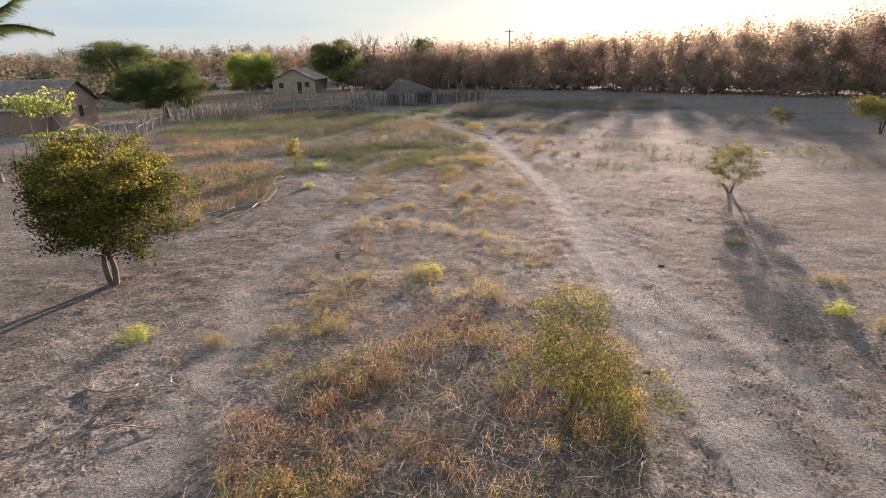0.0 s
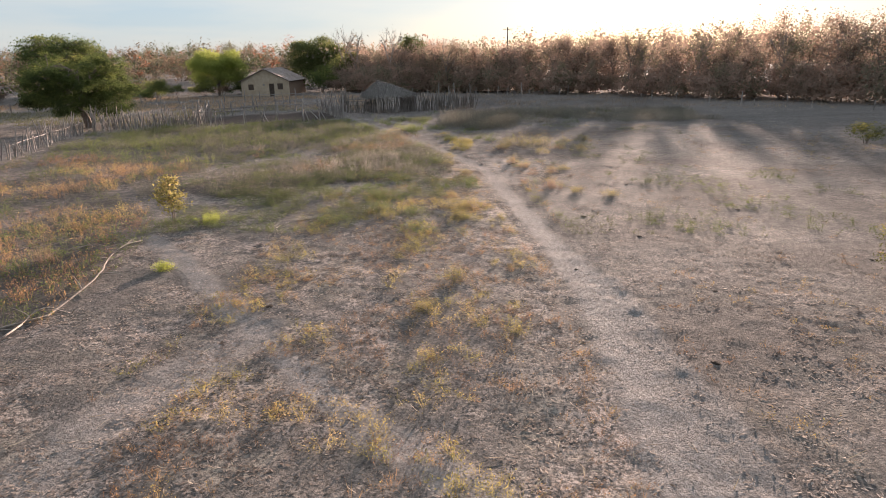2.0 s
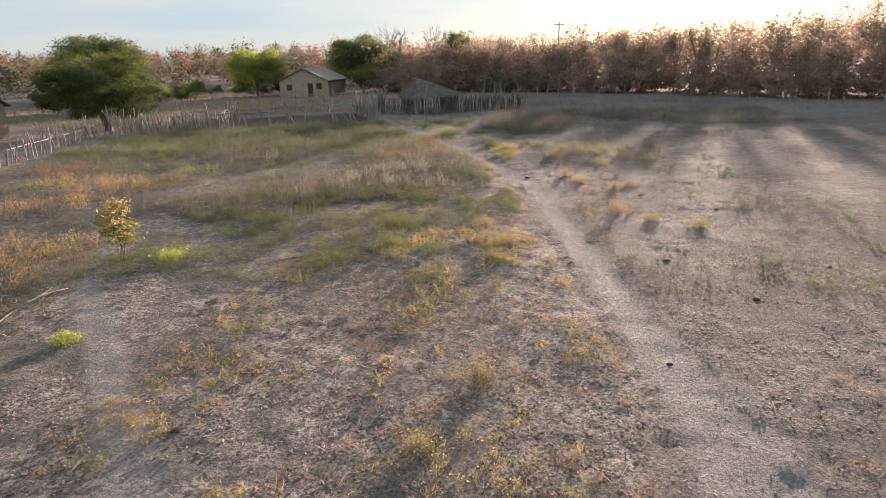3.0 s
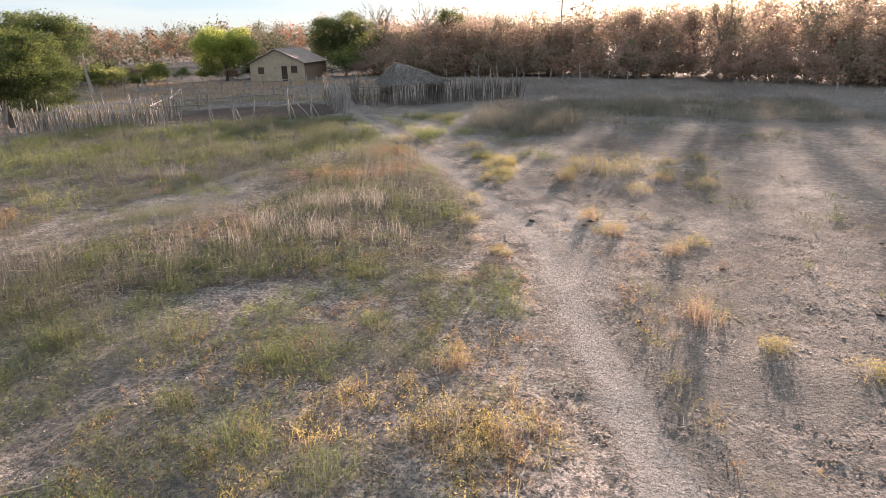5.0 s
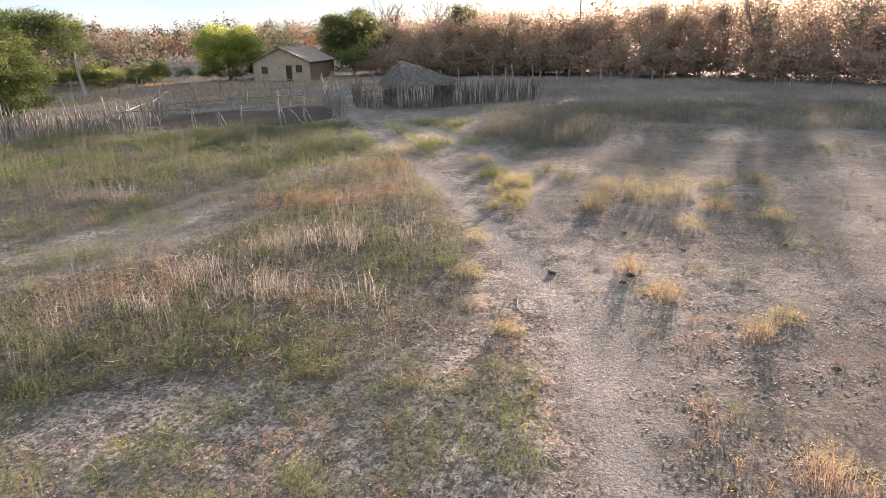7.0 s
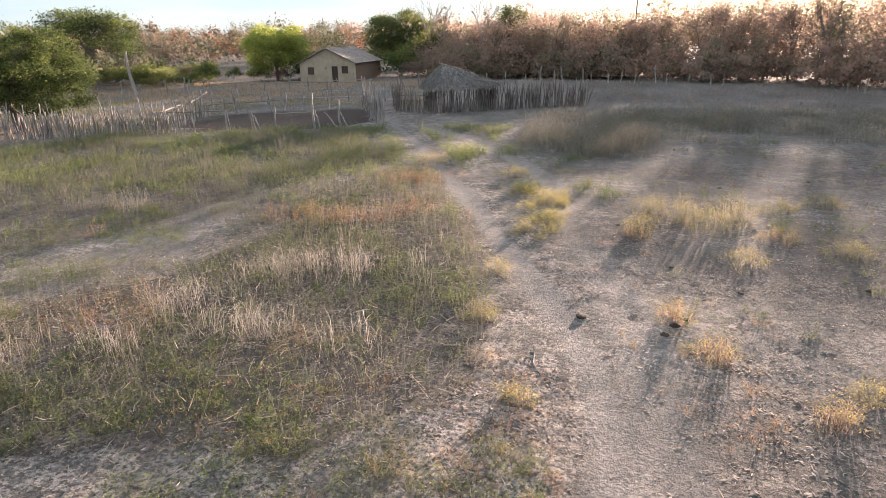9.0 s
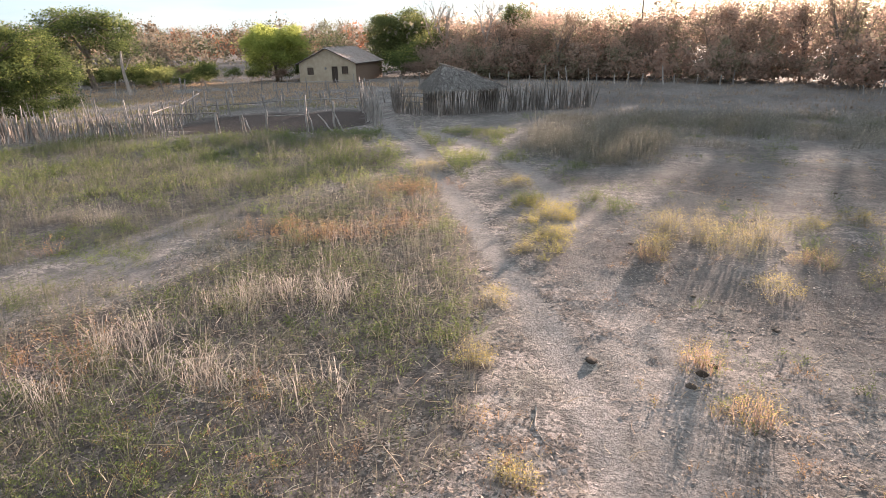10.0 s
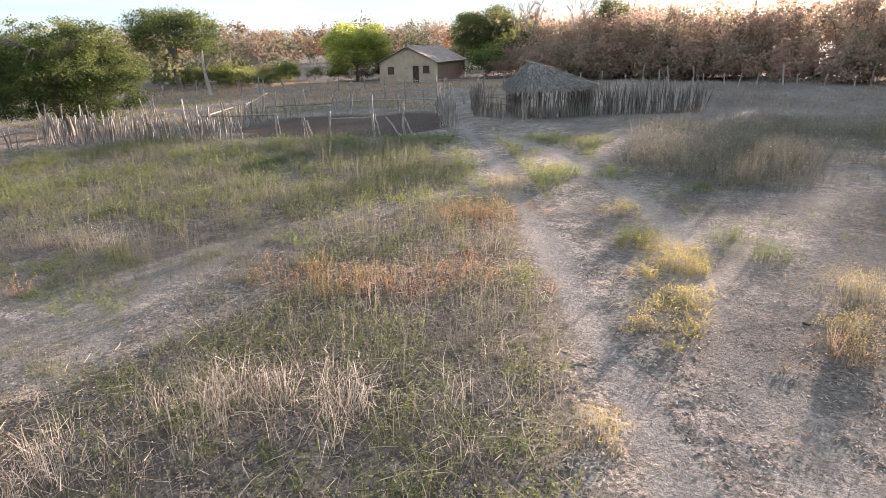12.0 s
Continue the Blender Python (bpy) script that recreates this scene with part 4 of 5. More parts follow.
# thicket inside the near scrub, then the wooded rise behind the houses
spots = []
for i in range(400):
    k = rng.random() * (len(EDGE) - 1)
    a, b = EDGE[int(k)], EDGE[int(k) + 1]
    back = rng.uniform(2, 26)
    spots.append((a[0] + (b[0] - a[0]) * (k % 1) + back * 0.55, a[1] + (b[1] - a[1]) * (k % 1) + back * 0.85, rng.uniform(7.2, 9.8) * (1.25 if k > 4.6 else 1.12 if k > 2.8 else 1), rng.uniform(2.0, 3.6), rng.choice((0.45, 0.5, 0.55, 0.62, 0.3))))
woods("scrub_thicket", "dense brown leafless thicket along the pasture", spots, 0.14, 430, 91, SCRUB_LEAF, 0.4)
spots = []
for i in range(640):
    k = rng.random() * (len(EDGE) - 1)
    a, b = EDGE[int(k)], EDGE[int(k) + 1]
    back = rng.uniform(-3, 9)
    spots.append((a[0] + (b[0] - a[0]) * (k % 1) + back * 0.55, a[1] + (b[1] - a[1]) * (k % 1) + back * 0.85, rng.uniform(2.4, 6.8), rng.uniform(1.5, 2.8), rng.choice((0.45, 0.5, 0.58, 0.64, 0.33))))
woods("undergrowth", "brown undergrowth at the foot of the scrub", spots, 0.16, 230, 90, SCRUB_LEAF, 0.5, 0.36)
spots = []
for i in range(520):
    x, y = rng.uniform(-190, -25), rng.uniform(122, 250)
    if x > -45 and y < 138:
        continue
    spots.append((x, y, rng.uniform(6, 11) * (1 + 0.25 * (y > 190)), rng.uniform(2.5, 4.8), rng.choice((0.05, 0.2, 0.35, 0.5, 0.55, 0.68, 0.8, 0.95), p=(0.08, 0.13, 0.12, 0.16, 0.14, 0.15, 0.12, 0.10))))
woods("far_woods", "wooded rise in dull green, brown and rust", spots, 0.225, 270, 92, FAR_LEAF, 0.45)
spots = [(x, rng.uniform(122, 300) - 0.35 * np.clip(x, 0, 90), rng.uniform(7, 12), rng.uniform(3, 5.5), rng.choice((0.3, 0.45, 0.55))) for x in rng.uniform(-30, 230, 520)]
woods("far_woods", "brown wood on the skyline", spots, 0.36, 110, 93, SCRUB_LEAF, 0.4)
spots = [(rng.uniform(-120, -55), rng.uniform(60, 118), rng.uniform(4, 8), rng.uniform(2, 4), rng.choice((0.05, 0.2, 0.3, 0.5, 0.65))) for i in range(120)]
woods("far_woods", "mixed trees beyond the farmyard", spots, 0.22, 190, 94, FAR_LEAF, 0.4)

# leafy bushes in front of the wood
BUSH_KINDS = [("leafy light-green bush before the far wood", LEAF_BUSH, 95, (1.7, 1.5, 1.2)), ("leafy dark-green bush before the far wood", LEAF_DARK, 96, (2.2, 1.9, 1.5)),
              ("half-withered brown bush before the far wood", LEAF_BROWN, 98, (1.6, 1.6, 1.1))]
bushes = []
for i in range(44):
    x, y = rng.uniform(-74, -46.5), rng.uniform(95, 114)
    s, kind = rng.uniform(0.5, 1.15), int(rng.choice(3, p=(0.68, 0.2, 0.12))) if i > 2 else i
    m = pose(x, y, 0, 0, 0, i * 67)
    if i < 3:
        label, mat, seed, size = BUSH_KINDS[i]
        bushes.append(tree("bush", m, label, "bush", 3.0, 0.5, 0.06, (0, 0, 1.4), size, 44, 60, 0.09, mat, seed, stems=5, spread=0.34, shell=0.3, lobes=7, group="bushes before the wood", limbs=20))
    else:
        copy_thing(bushes[kind], m).scale = (s, s, s * rng.uniform(0.8, 1.3))

for i, (x, y, s) in enumerate(((-26.5, 114.5, 1.3), (-24.0, 113.0, 1.0), (-27.5, 118.5, 1.7), (-43.6, 106.6, 0.8), (-40.6, 106.9, 0.75), (-38.6, 108.0, 0.85))):
    copy_thing(bushes[(1, 2, 1)[i % 3]], pose(x, y, 0, 0, 0, i * 83)).scale = (s, s, s)

# a dead snag, a power pole and a palm
snag = thing("dead_trunk", pose(-46.5, 86.5, 0), "grey dead tree trunk standing by the fence", "tree")
g = np.random.default_rng(5)
V, T = tubes([(limb((0, 0, -0.1), (-0.3, 0, 4.4), g, 0.03, 6), np.linspace(0.22, 0.06, 6)), (limb((-0.1, 0, 2.6), (0.5, 0.1, 3.6), g), np.linspace(0.07, 0.03, 5))], 7)
part("trunk", tri_mesh("trunk", V, T), TWIG, snag)
pole = thing("power_pole", pose(5.6, 140, 0), "wooden power pole with a crossarm above the trees", "pole")
rod(pole, "mast", [(0, 0, -0.2), (0, 0, 11.2)], 0.16, 0.1, BARK)
rod(pole, "crossarm", [(-0.95, 0, 10.8), (0.95, 0, 10.8)], 0.07, 0.07, BARK)


def frond(length, seed, droop):
    """A palm leaf: an arched rib with leaflets hanging along both sides."""
    g = np.random.default_rng(seed)
    k = np.linspace(0, 1, 9)
    rib = np.stack((length * k * (1 - 0.12 * k), 0 * k, length * (0.42 * k - droop * k * k)), -1)
    V, T = tubes([(rib, np.linspace(0.045, 0.008, 9))], 5)
    n = 620
    u = np.sort(g.random(n)) * 0.95 + 0.05
    base = np.stack([np.interp(u, k, rib[:, i]) for i in range(3)], -1)
    sgn = np.where(np.arange(n) % 2, 1, -1)
    L = 0.78 * np.sin(np.pi * np.clip(u * 0.8 + 0.14, 0, 1)) + 0.12
    tip = base + np.stack((0.5 * L, sgn * L * 0.55, -0.35 * L + g.normal(0, 0.14, n)), -1)
    w = np.array((0.022, 0, 0))
    VL = np.stack((base - w, base + w, tip), 1).reshape(-1, 3)
    return np.concatenate((V, VL)), np.concatenate((T, np.arange(n * 3).reshape(-1, 3) + len(V)))


palm = thing("palm_tree", pose(-22.9, 26.0, -0.2), "palm tree with arching fronds and a skirt of dead leaves", "tree")
V, T = tubes([(np.array([(0, 0, z) for z in (-0.1, 0.5, 2, 4, 5.9, 6.9)]), np.array((0.26, 0.2, 0.17, 0.16, 0.16, 0.2)))], 10)
part("trunk", tri_mesh("trunk", V, T), BARK, palm)
for i in range(14):
    V, T = frond(4.4, i, (0.25, 0.5, 0.2)[i % 3])
    part("frond", tri_mesh("frond", V, T, np.full(len(V), 0.5)), LEAF_DARK, palm, m=pose(0, 0, 6.8, 0, (-22, -14, -58)[i % 3], i * 51 + 4))
for i in range(14):
    V, T = frond(2.3, 50 + i, 0.4)
    part("dead_frond", tri_mesh("dead_frond", V, T, np.full(len(V), 0.6)), STRAW, palm, m=pose(0, 0, 6.6, 0, 84 + i % 4 * 6, i * 26))

# garden at the left: feathery tree and banana plants
tree("tree", ground_at(-25.2, 33.0), "thin pale tree with feathery light-green leaves", "tree", 4.0, 1.9, 0.09, (0, 0, 3.4), (2.3, 2.0, 0.75), 40, 30, 0.11, LEAF_LIME, 97, stems=3, spread=0.3, bark=TWIG, lean=0.9)
for x, y, s in ((-25.6, 36.2, 1.15), (-26.9, 34.2, 1.0), (-27.8, 36.6, 0.9), (-26.0, 33.2, 0.75)):
    banana = thing("banana_plant", pose(x, y, 0), "banana plant with broad bright-green leaves", "plant")
    V, T = tubes([(np.array([(0, 0, -0.05), (0, 0, 0.6), (0.03, 0, 1.2 * s)]), np.array((0.1, 0.08, 0.05)))], 7)
    part("stem", tri_mesh("stem", V, T), LEAF_LIME, banana)
    for i in range(7):
        k = np.linspace(0, 1, 7)
        L, W = 1.5 * s, 0.2
        rib = np.stack((L * k * 0.8, 0 * k, 1.15 * s + L * (0.75 * k - 0.75 * k * k)), -1)
        wd = W * np.sin(np.pi * np.clip(k * 0.9 + 0.07, 0, 1))
        V = np.concatenate((rib - np.stack((0 * k, wd, wd * -0.25), -1), rib, rib + np.stack((0 * k, wd, wd * 0.25), -1)))
        T = [(r * 7 + c, r * 7 + c + 1, r * 7 + c + 8) for r in (0, 1) for c in range(6)] + [(r * 7 + c, r * 7 + c + 8, r * 7 + c + 7) for r in (0, 1) for c in range(6)]
        part("leaf", tri_mesh("leaf", V, T, np.full(21, 0.6)), LEAF_LIME, banana, m=pose(0, 0, 0, 0, 0, i * 137))


# ---- weeds and grasses ----
def stuff(name, sets, material, label, category="grass"):
    ob = part(name, tri_mesh(name, *merge(*sets)), material)
    return tagged(ob, label, category, kind="stuff")


def trail_gap(x, y, r=0.5):
    return (along(TRAIL, x, y) > r) & (along(FORK, x, y) > r * 0.8) & (along(SIDE_PATH, x, y) > r * 0.9)


def weed_set(x, y, h, tint, seed, stems=5, leaf=6, leaf_size=0.03, width=0.011, lean=0.3, spread=0.07, bend=0.5, twigs=1.5):
    """Stalks in small bunches, with side twigs, little leaves and seed heads on their upper halves."""
    V, T, A, mid, tip = blades(x, y, h, width, lean * 1.5, tint, seed, per=stems, spread=spread, bend=bend)
    sets, g = [(V, T, A)], np.random.default_rng(seed + 1)
    m = int(len(mid) * twigs)
    if m:
        i, k = g.integers(0, len(mid), m), g.random(m)[:, None]
        p = mid[i] * (1 - k) + tip[i] * k
        size = np.repeat(np.broadcast_to(h, len(x)), stems)[i][:, None]
        q = p + size * g.normal(0, 1, (m, 3)) * (0.2, 0.2, 0.13) + size * (0, 0, 0.08)
        w = g.normal(0, width * 0.35, (m, 3)) * (1, 1, 0.3)
        sets.append((np.stack((p - w, p + w, q), 1).reshape(-1, 3), np.arange(m * 3).reshape(-1, 3), np.repeat(np.clip(A[::5][i] + g.normal(0.05, 0.1, m), 0, 1), 3)))
    if leaf:
        n = int(len(x) * leaf * 1.5)
        i, k = g.integers(0, len(mid), n), g.random(n)[:, None]
        p = mid[i] * (1 - k) + tip[i] * k + g.normal(0, 0.035, (n, 3))
        sets.append(leaves(p, leaf_size * 0.62, np.clip(A[::5][i] + g.normal(0.1, 0.12, n), 0, 1), seed + 2, long=2.2))
    return sets


def tufts(x, y, h, r, tint, seed, stems=9, leaf=18, leaf_size=0.02, width=0.006, reach=1.0, base=0.12):
    """Bushy tufts: stems that spread out from one foot, with small leaves along them."""
    g, n = np.random.default_rng(seed), len(x)
    spread = lambda v: np.repeat(np.broadcast_to(np.asarray(v, float), n) * 1.0, stems)
    size = np.exp(g.normal(0, 0.28, n))
    X, Y, Hh, R, t = spread(x), spread(y), spread(h * size), spread(r * size), spread(tint)
    m = n * stems
    a, u = g.uniform(0, 2 * np.pi, m), np.sqrt(g.random(m))
    ca, sa = np.cos(a), np.sin(a)
    bx, by = X + ca * R * u * base * 3, Y + sa * R * u * base * 3
    top = Hh * (1.05 - 0.45 * u * u) * g.uniform(0.6, 1.12, m)
    out = R * u * reach
    p0 = np.stack((bx, by, land(bx, by) - 0.01), -1)
    mid = p0 + np.stack((ca * out * 0.4, sa * out * 0.4, top * 0.62), -1) + g.normal(0, 0.02, (m, 3))
    tip = p0 + np.stack((ca * out, sa * out, top), -1) + g.normal(0, 0.03, (m, 3))
    b = g.uniform(0, np.pi, m)
    w = np.stack((np.cos(b), np.sin(b), 0 * b), -1) * width * 0.5
    V = np.stack((p0 - w, p0 + w, mid - w * 0.75, mid + w * 0.75, tip), 1).reshape(-1, 3)
    T = (np.arange(m)[:, None, None] * 5 + np.array([(0, 1, 3), (0, 3, 2), (2, 3, 4)])).reshape(-1, 3)
    t = np.clip(t + g.normal(0, 0.06, m), 0, 1)
    sets = [(V, T, np.repeat(t, 5))]
    if leaf:
        q = n * leaf
        i, k = g.integers(0, m, q), g.uniform(-0.35, 1.0, q)[:, None]
        p = np.where(k < 0, mid[i] * (1 + k) - p0[i] * k, mid[i] * (1 - k) + tip[i] * k) + g.normal(0, 0.028, (q, 3))
        sets.append(leaves(p, leaf_size, np.clip(t[i] + g.normal(0.06, 0.12, q), 0, 1), seed + 2, long=2.0))
    return sets


def patch(x, y, scale, seed, level):
    """Where a loose patch of growth lies in the plan."""
    return (vnoise(x, y, scale, seed) * 0.65 + vnoise(x, y, scale * 0.35, seed + 500) * 0.35 > level) * 1.0


# the hump by the trail: thin grey stalks standing in a low olive cover
x, y = scatter(4600, -12, 1, 32, 55, HUMP, 101, lambda a, b: (0.2 + 0.8 * vnoise(a, b, 1.3, 31)) * trail_gap(a, b, 0.55))
stuff("dry_weeds", tufts(x, y, 0.5 + 0.38 * vnoise(x, y, 2.2, 32), 0.22, 0.35 * vnoise(x, y, 1.5, 33) + 0.3 * vnoise(x, y, 0.3, 84), 102, 7, 22, 0.014, 0.006, 1.2, 0.35), STALK_GREY, "tall thin grey-brown dead weeds", "weeds")
x, y = scatter(5600, -12, 1, 32, 55, HUMP, 165, lambda a, b: (0.25 + 0.75 * patch(a, b, 1.7, 166, 0.47)) * trail_gap(a, b, 0.6))
stuff("field_grass", tufts(x, y, 0.2 + 0.16 * vnoise(x, y, 1.1, 88), 0.26, 0.3 + 0.55 * vnoise(x, y, 1.3, 74), 146, 8, 26, 0.02, 0.006), OLIVE_GRASS, "low olive weeds under dry stalks", "weeds")
# bleached straw standing along the crest and in bent bunches
CREST = [(-9.4, 36.6), (-6.9, 38.0), (-5.4, 40.4), (-4.3, 43.2), (-3.9, 46.2), (-3.4, 49.2)]
x, y = scatter(1500, -12, 0, 33, 52, None, 103, lambda a, b: np.exp(-(along(CREST, a, b) / 0.6) ** 2) * (0.25 + 0.75 * patch(a, b, 0.9, 34, 0.45)))
stuff("straw_tufts", tufts(x, y, 0.58, 0.24, 0.15 + 0.6 * vnoise(x, y, 0.7, 104), 105, 9, 24, 0.013, 0.006, 1.4, 0.3), LITTER, "rosy bleached straw along the crest", "grass")
g = np.random.default_rng(163)
for cx, cy, sx, sy, n in ((-4.5, 42.4, 0.5, 0.35, 16), (-3.1, 42.7, 0.4, 0.35, 14), (-5.6, 40.4, 0.5, 0.4, 12), (-1.6, 43.5, 0.4, 0.5, 6),
                          (-3.8, 39.7, 0.45, 0.3, 17), (-5.5, 38.6, 0.3, 0.2, 5), (-1.7, 39.9, 0.35, 0.25, 4)):
    stuff("straw_tufts", weed_set(g.normal(cx, sx, n), g.normal(cy, sy, n), 0.68, 0.84, 164 + n, 12, 6, 0.016, 0.009, 0.45, 0.12, 1.6, 0.5), STALK_GREY, "thick tuft of pale bleached bent straw", "grass")
# rust-coloured weeds on the hump
for cx, cy, sx, sy, n in ((-5.2, 46.4, 1.0, 0.45, 60), (-4.5, 51.6, 0.7, 0.7, 50), (-3.4, 47.6, 0.5, 0.5, 22), (-6.5, 39.6, 0.8, 0.4, 22)):
    x, y = g.normal(cx, sx, n), g.normal(cy, sy, n)
    stuff("russet_weeds", tufts(x, y, 0.42, 0.3, 0.22 + 0.25 * vnoise(x, y, 0.6, 35), 206 + n, 10, 40, 0.018, 0.006), RUSSET_WEED, "rust-brown dry weeds", "weeds")
# mixed russet, yellow and olive tufts where the walk begins, with bare earth between
for i, (n, level, mat, h, tint, label) in enumerate(((2600, 0.47, RUSSET_WEED, 0.24, 0.1, "russet dry tufts in loose patches"), (1500, 0.52, YELLOW_WEED, 0.22, 0.1, "yellow-green leafy tufts among russet weeds"),
                                                     (1300, 0.50, OLIVE_GRASS, 0.16, 0.25, "low olive tufts among russet weeds"))):
    x, y = scatter(n, -2.6, 5.2, -1.5, 12, RUSSET, 107 + i, lambda a, b: patch(a, b, 1.3, 36 + i, level))
    stuff(("russet_weeds", "yellow_weeds", "field_grass")[i], tufts(x, y, h + 0.16 * vnoise(x, y, 1.2, 37), 0.2, tint + 0.65 * vnoise(x, y, 0.7, 38 + i), 207 + i, 9, 30, 0.016, 0.005), mat, label, "weeds")
x, y = scatter(1100, -2.4, 5, -1, 9, RUSSET, 109, lambda a, b: 0.3 + 0.7 * patch(a, b, 1.5, 161, 0.5))
stuff("straw_tufts", weed_set(x, y, 0.4, 0.75, 110, 4, 0, 0.02, 0.006, 0.9, 0.1, 1.0), STALK_GREY, "bent dry straw stalks", "grass")
# low yellow weeds along the crown between the trails
x, y = scatter(2900, -4.2, 4.2, 7, 36, None, 111, lambda a, b: patch(a, b, 1.6, 39, 0.56) * (vnoise(a, b, 5, 40) > 0.3) * trail_gap(a, b, 0.8) * ~inside(RUSSET, a, b))
stuff("yellow_weeds", tufts(x, y, 0.15 + 0.14 * vnoise(x, y, 2, 41), 0.2, 0.15 + 0.75 * vnoise(x, y, 0.8, 42), 112, 8, 26, 0.017, 0.005), YELLOW_WEED, "low yellow-green weeds in loose patches", "weeds")
x, y = scatter(3800, -4.2, 4.6, 7, 40, None, 113, lambda a, b: patch(a, b, 1.2, 43, 0.5) * trail_gap(a, b, 0.7))
stuff("russet_weeds", tufts(x, y, 0.1 + 0.08 * vnoise(x, y, 1, 47), 0.17, 0.2 + 0.5 * vnoise(x, y, 0.9, 51), 114, 7, 14, 0.014, 0.005), RUSSET_WEED, "short russet grass tufts", "grass")
# the wide field at the left
x, y = scatter(6600, -30, -6, 15, 64, LEFT_FIELD, 115, lambda a, b: (0.2 + 0.8 * patch(a, b, 2.4, 44, 0.45)) * ~inside(BARE, a, b) * ~inside(HUMP, a, b))
stuff("field_grass", tufts(x, y, 0.22 + 0.26 * vnoise(x, y, 3, 45), 0.32, 0.05 + 0.85 * vnoise(x, y, 2.8, 46), 116, 7, 13, 0.03, 0.009), OLIVE_GRASS, "olive and brown field grass", "grass")
x, y = scatter(2600, -24, -7, 17, 44, LEFT_FIELD, 117, lambda a, b: patch(a, b, 2.6, 47, 0.45))
stuff("russet_weeds", tufts(x, y, 0.4, 0.3, 0.05 + 0.8 * vnoise(x, y, 1.6, 48), 118, 9, 26, 0.022, 0.007), RUSSET_WEED, "brown and ochre weeds of the side field", "weeds")
x, y = scatter(2200, -14, -6, 38, 50, None, 171, lambda a, b: inside(BARE, a, b) * (0.1 + 0.9 * patch(a, b, 1.3, 172, 0.5)))
stuff("field_grass", tufts(x, y, 0.12 + 0.14 * vnoise(x, y, 1.0, 173), 0.22, 0.2 + 0.6 * vnoise(x, y, 1.1, 174), 175, 8, 20, 0.018, 0.006), OLIVE_GRASS, "thin olive tufts over the bare patch", "grass")
x, y = scatter(3400, -17, -5, 33, 51, None, 147, lambda a, b: patch(a, b, 1.2, 75, 0.52) * ~inside(HUMP, a, b))
stuff("dry_weeds", tufts(x, y, 0.34 + 0.2 * vnoise(x, y, 1.5, 82), 0.16, 0.35 * vnoise(x, y, 0.7, 83), 148, 7, 10, 0.014, 0.006, 0.8, 0.3), STALK_GREY, "sparse dark weed stalks round a bare patch", "weeds")
# olive tufts near the open ground before the hump
x, y = scatter(2600, -9, 1.8, 28, 37.5, None, 119, lambda a, b: patch(a, b, 1.4, 49, 0.55) * trail_gap(a, b, 0.9))
stuff("field_grass", tufts(x, y, 0.16 + 0.16 * vnoise(x, y, 1.0, 50), 0.24, 0.3 + 0.5 * vnoise(x, y, 1.4, 51), 120, 10, 26, 0.016, 0.005), OLIVE_GRASS, "soft olive grass tufts", "grass")
# green grass beyond the hump up to the corral and along the trail
x, y = scatter(5200, -26, -3, 48, 66, None, 121, lambda a, b: (0.12 + 0.88 * patch(a, b, 2.2, 52, 0.42)) * trail_gap(a, b, 0.8) * ~inside(YARD, a, b) * ~inside(HUMP, a, b) * (b < 61.3 + (a + 23) * 0.3))
stuff("field_grass", tufts(x, y, 0.26 + 0.22 * vnoise(x, y, 2, 53), 0.3, 0.35 + 0.6 * vnoise(x, y, 2.0, 54), 122, 8, 16, 0.03, 0.01), OLIVE_GRASS, "green-olive grass before the corral", "grass")
x, y = scatter(3000, -26, -5, 46, 62, LEFT_FIELD, 123, lambda a, b: 0.15 + 0.85 * patch(a, b, 2.0, 55, 0.5))
stuff("dry_weeds", tufts(x, y, 0.6, 0.24, 0.05 + 0.5 * vnoise(x, y, 1.0, 125), 124, 8, 14, 0.018, 0.008, 1.0, 0.3), STALK_GREY, "grey dry weeds before the corral", "weeds")
# the island of yellow-olive tufts between the trail and its fork
x, y = scatter(330, -0.8, 1.6, 45, 51.5, [(-0.9, 51.3), (0.9, 51.0), (1.3, 48.2), (1.0, 45.6), (0.6, 45.4), (0.1, 46.9)], 167, lambda a, b: 0.3 + 0.7 * patch(a, b, 0.8, 168, 0.45))
stuff("yellow_weeds", tufts(x, y, 0.26, 0.24, 0.1 + 0.4 * vnoise(x, y, 0.6, 169), 170, 10, 36, 0.018, 0.006), YELLOW_WEED, "yellow-olive weeds between two cattle trails", "weeds")
# tufts on the open side of the trail
x, y = scatter(5200, -4, 22, 28, 74, None, 125, lambda a, b: (a > TRAIL_X(b) + 0.8) * patch(a, b, 1.9, 56, 0.53) * (vnoise(a, b, 7, 57) > np.where((b > 43) & (a < 9), 0.25, 0.5)) * trail_gap(a, b, 0.7))
stuff("field_grass", tufts(x, y, 0.14 + 0.18 * vnoise(x, y, 3, 58), 0.24, 0.3 + 0.65 * vnoise(x, y, 1.5, 59), 126, 8, 18, 0.02, 0.007), OLIVE_GRASS, "scattered olive tufts on open dusty ground", "grass")
x, y = scatter(5600, 2, 26, 2, 60, None, 127, lambda a, b: (a > TRAIL_X(b) + 0.9) * patch(a, b, 1.8, 60, 0.55) * (0.2 + 0.8 * vnoise(a, b, 6, 80)))
stuff("russet_weeds", tufts(x, y, 0.1, 0.18, 0.25 + 0.55 * vnoise(x, y, 2, 61), 128, 7, 12, 0.016, 0.006), RUSSET_WEED, "thin scattered dry tufts on open ground", "grass")
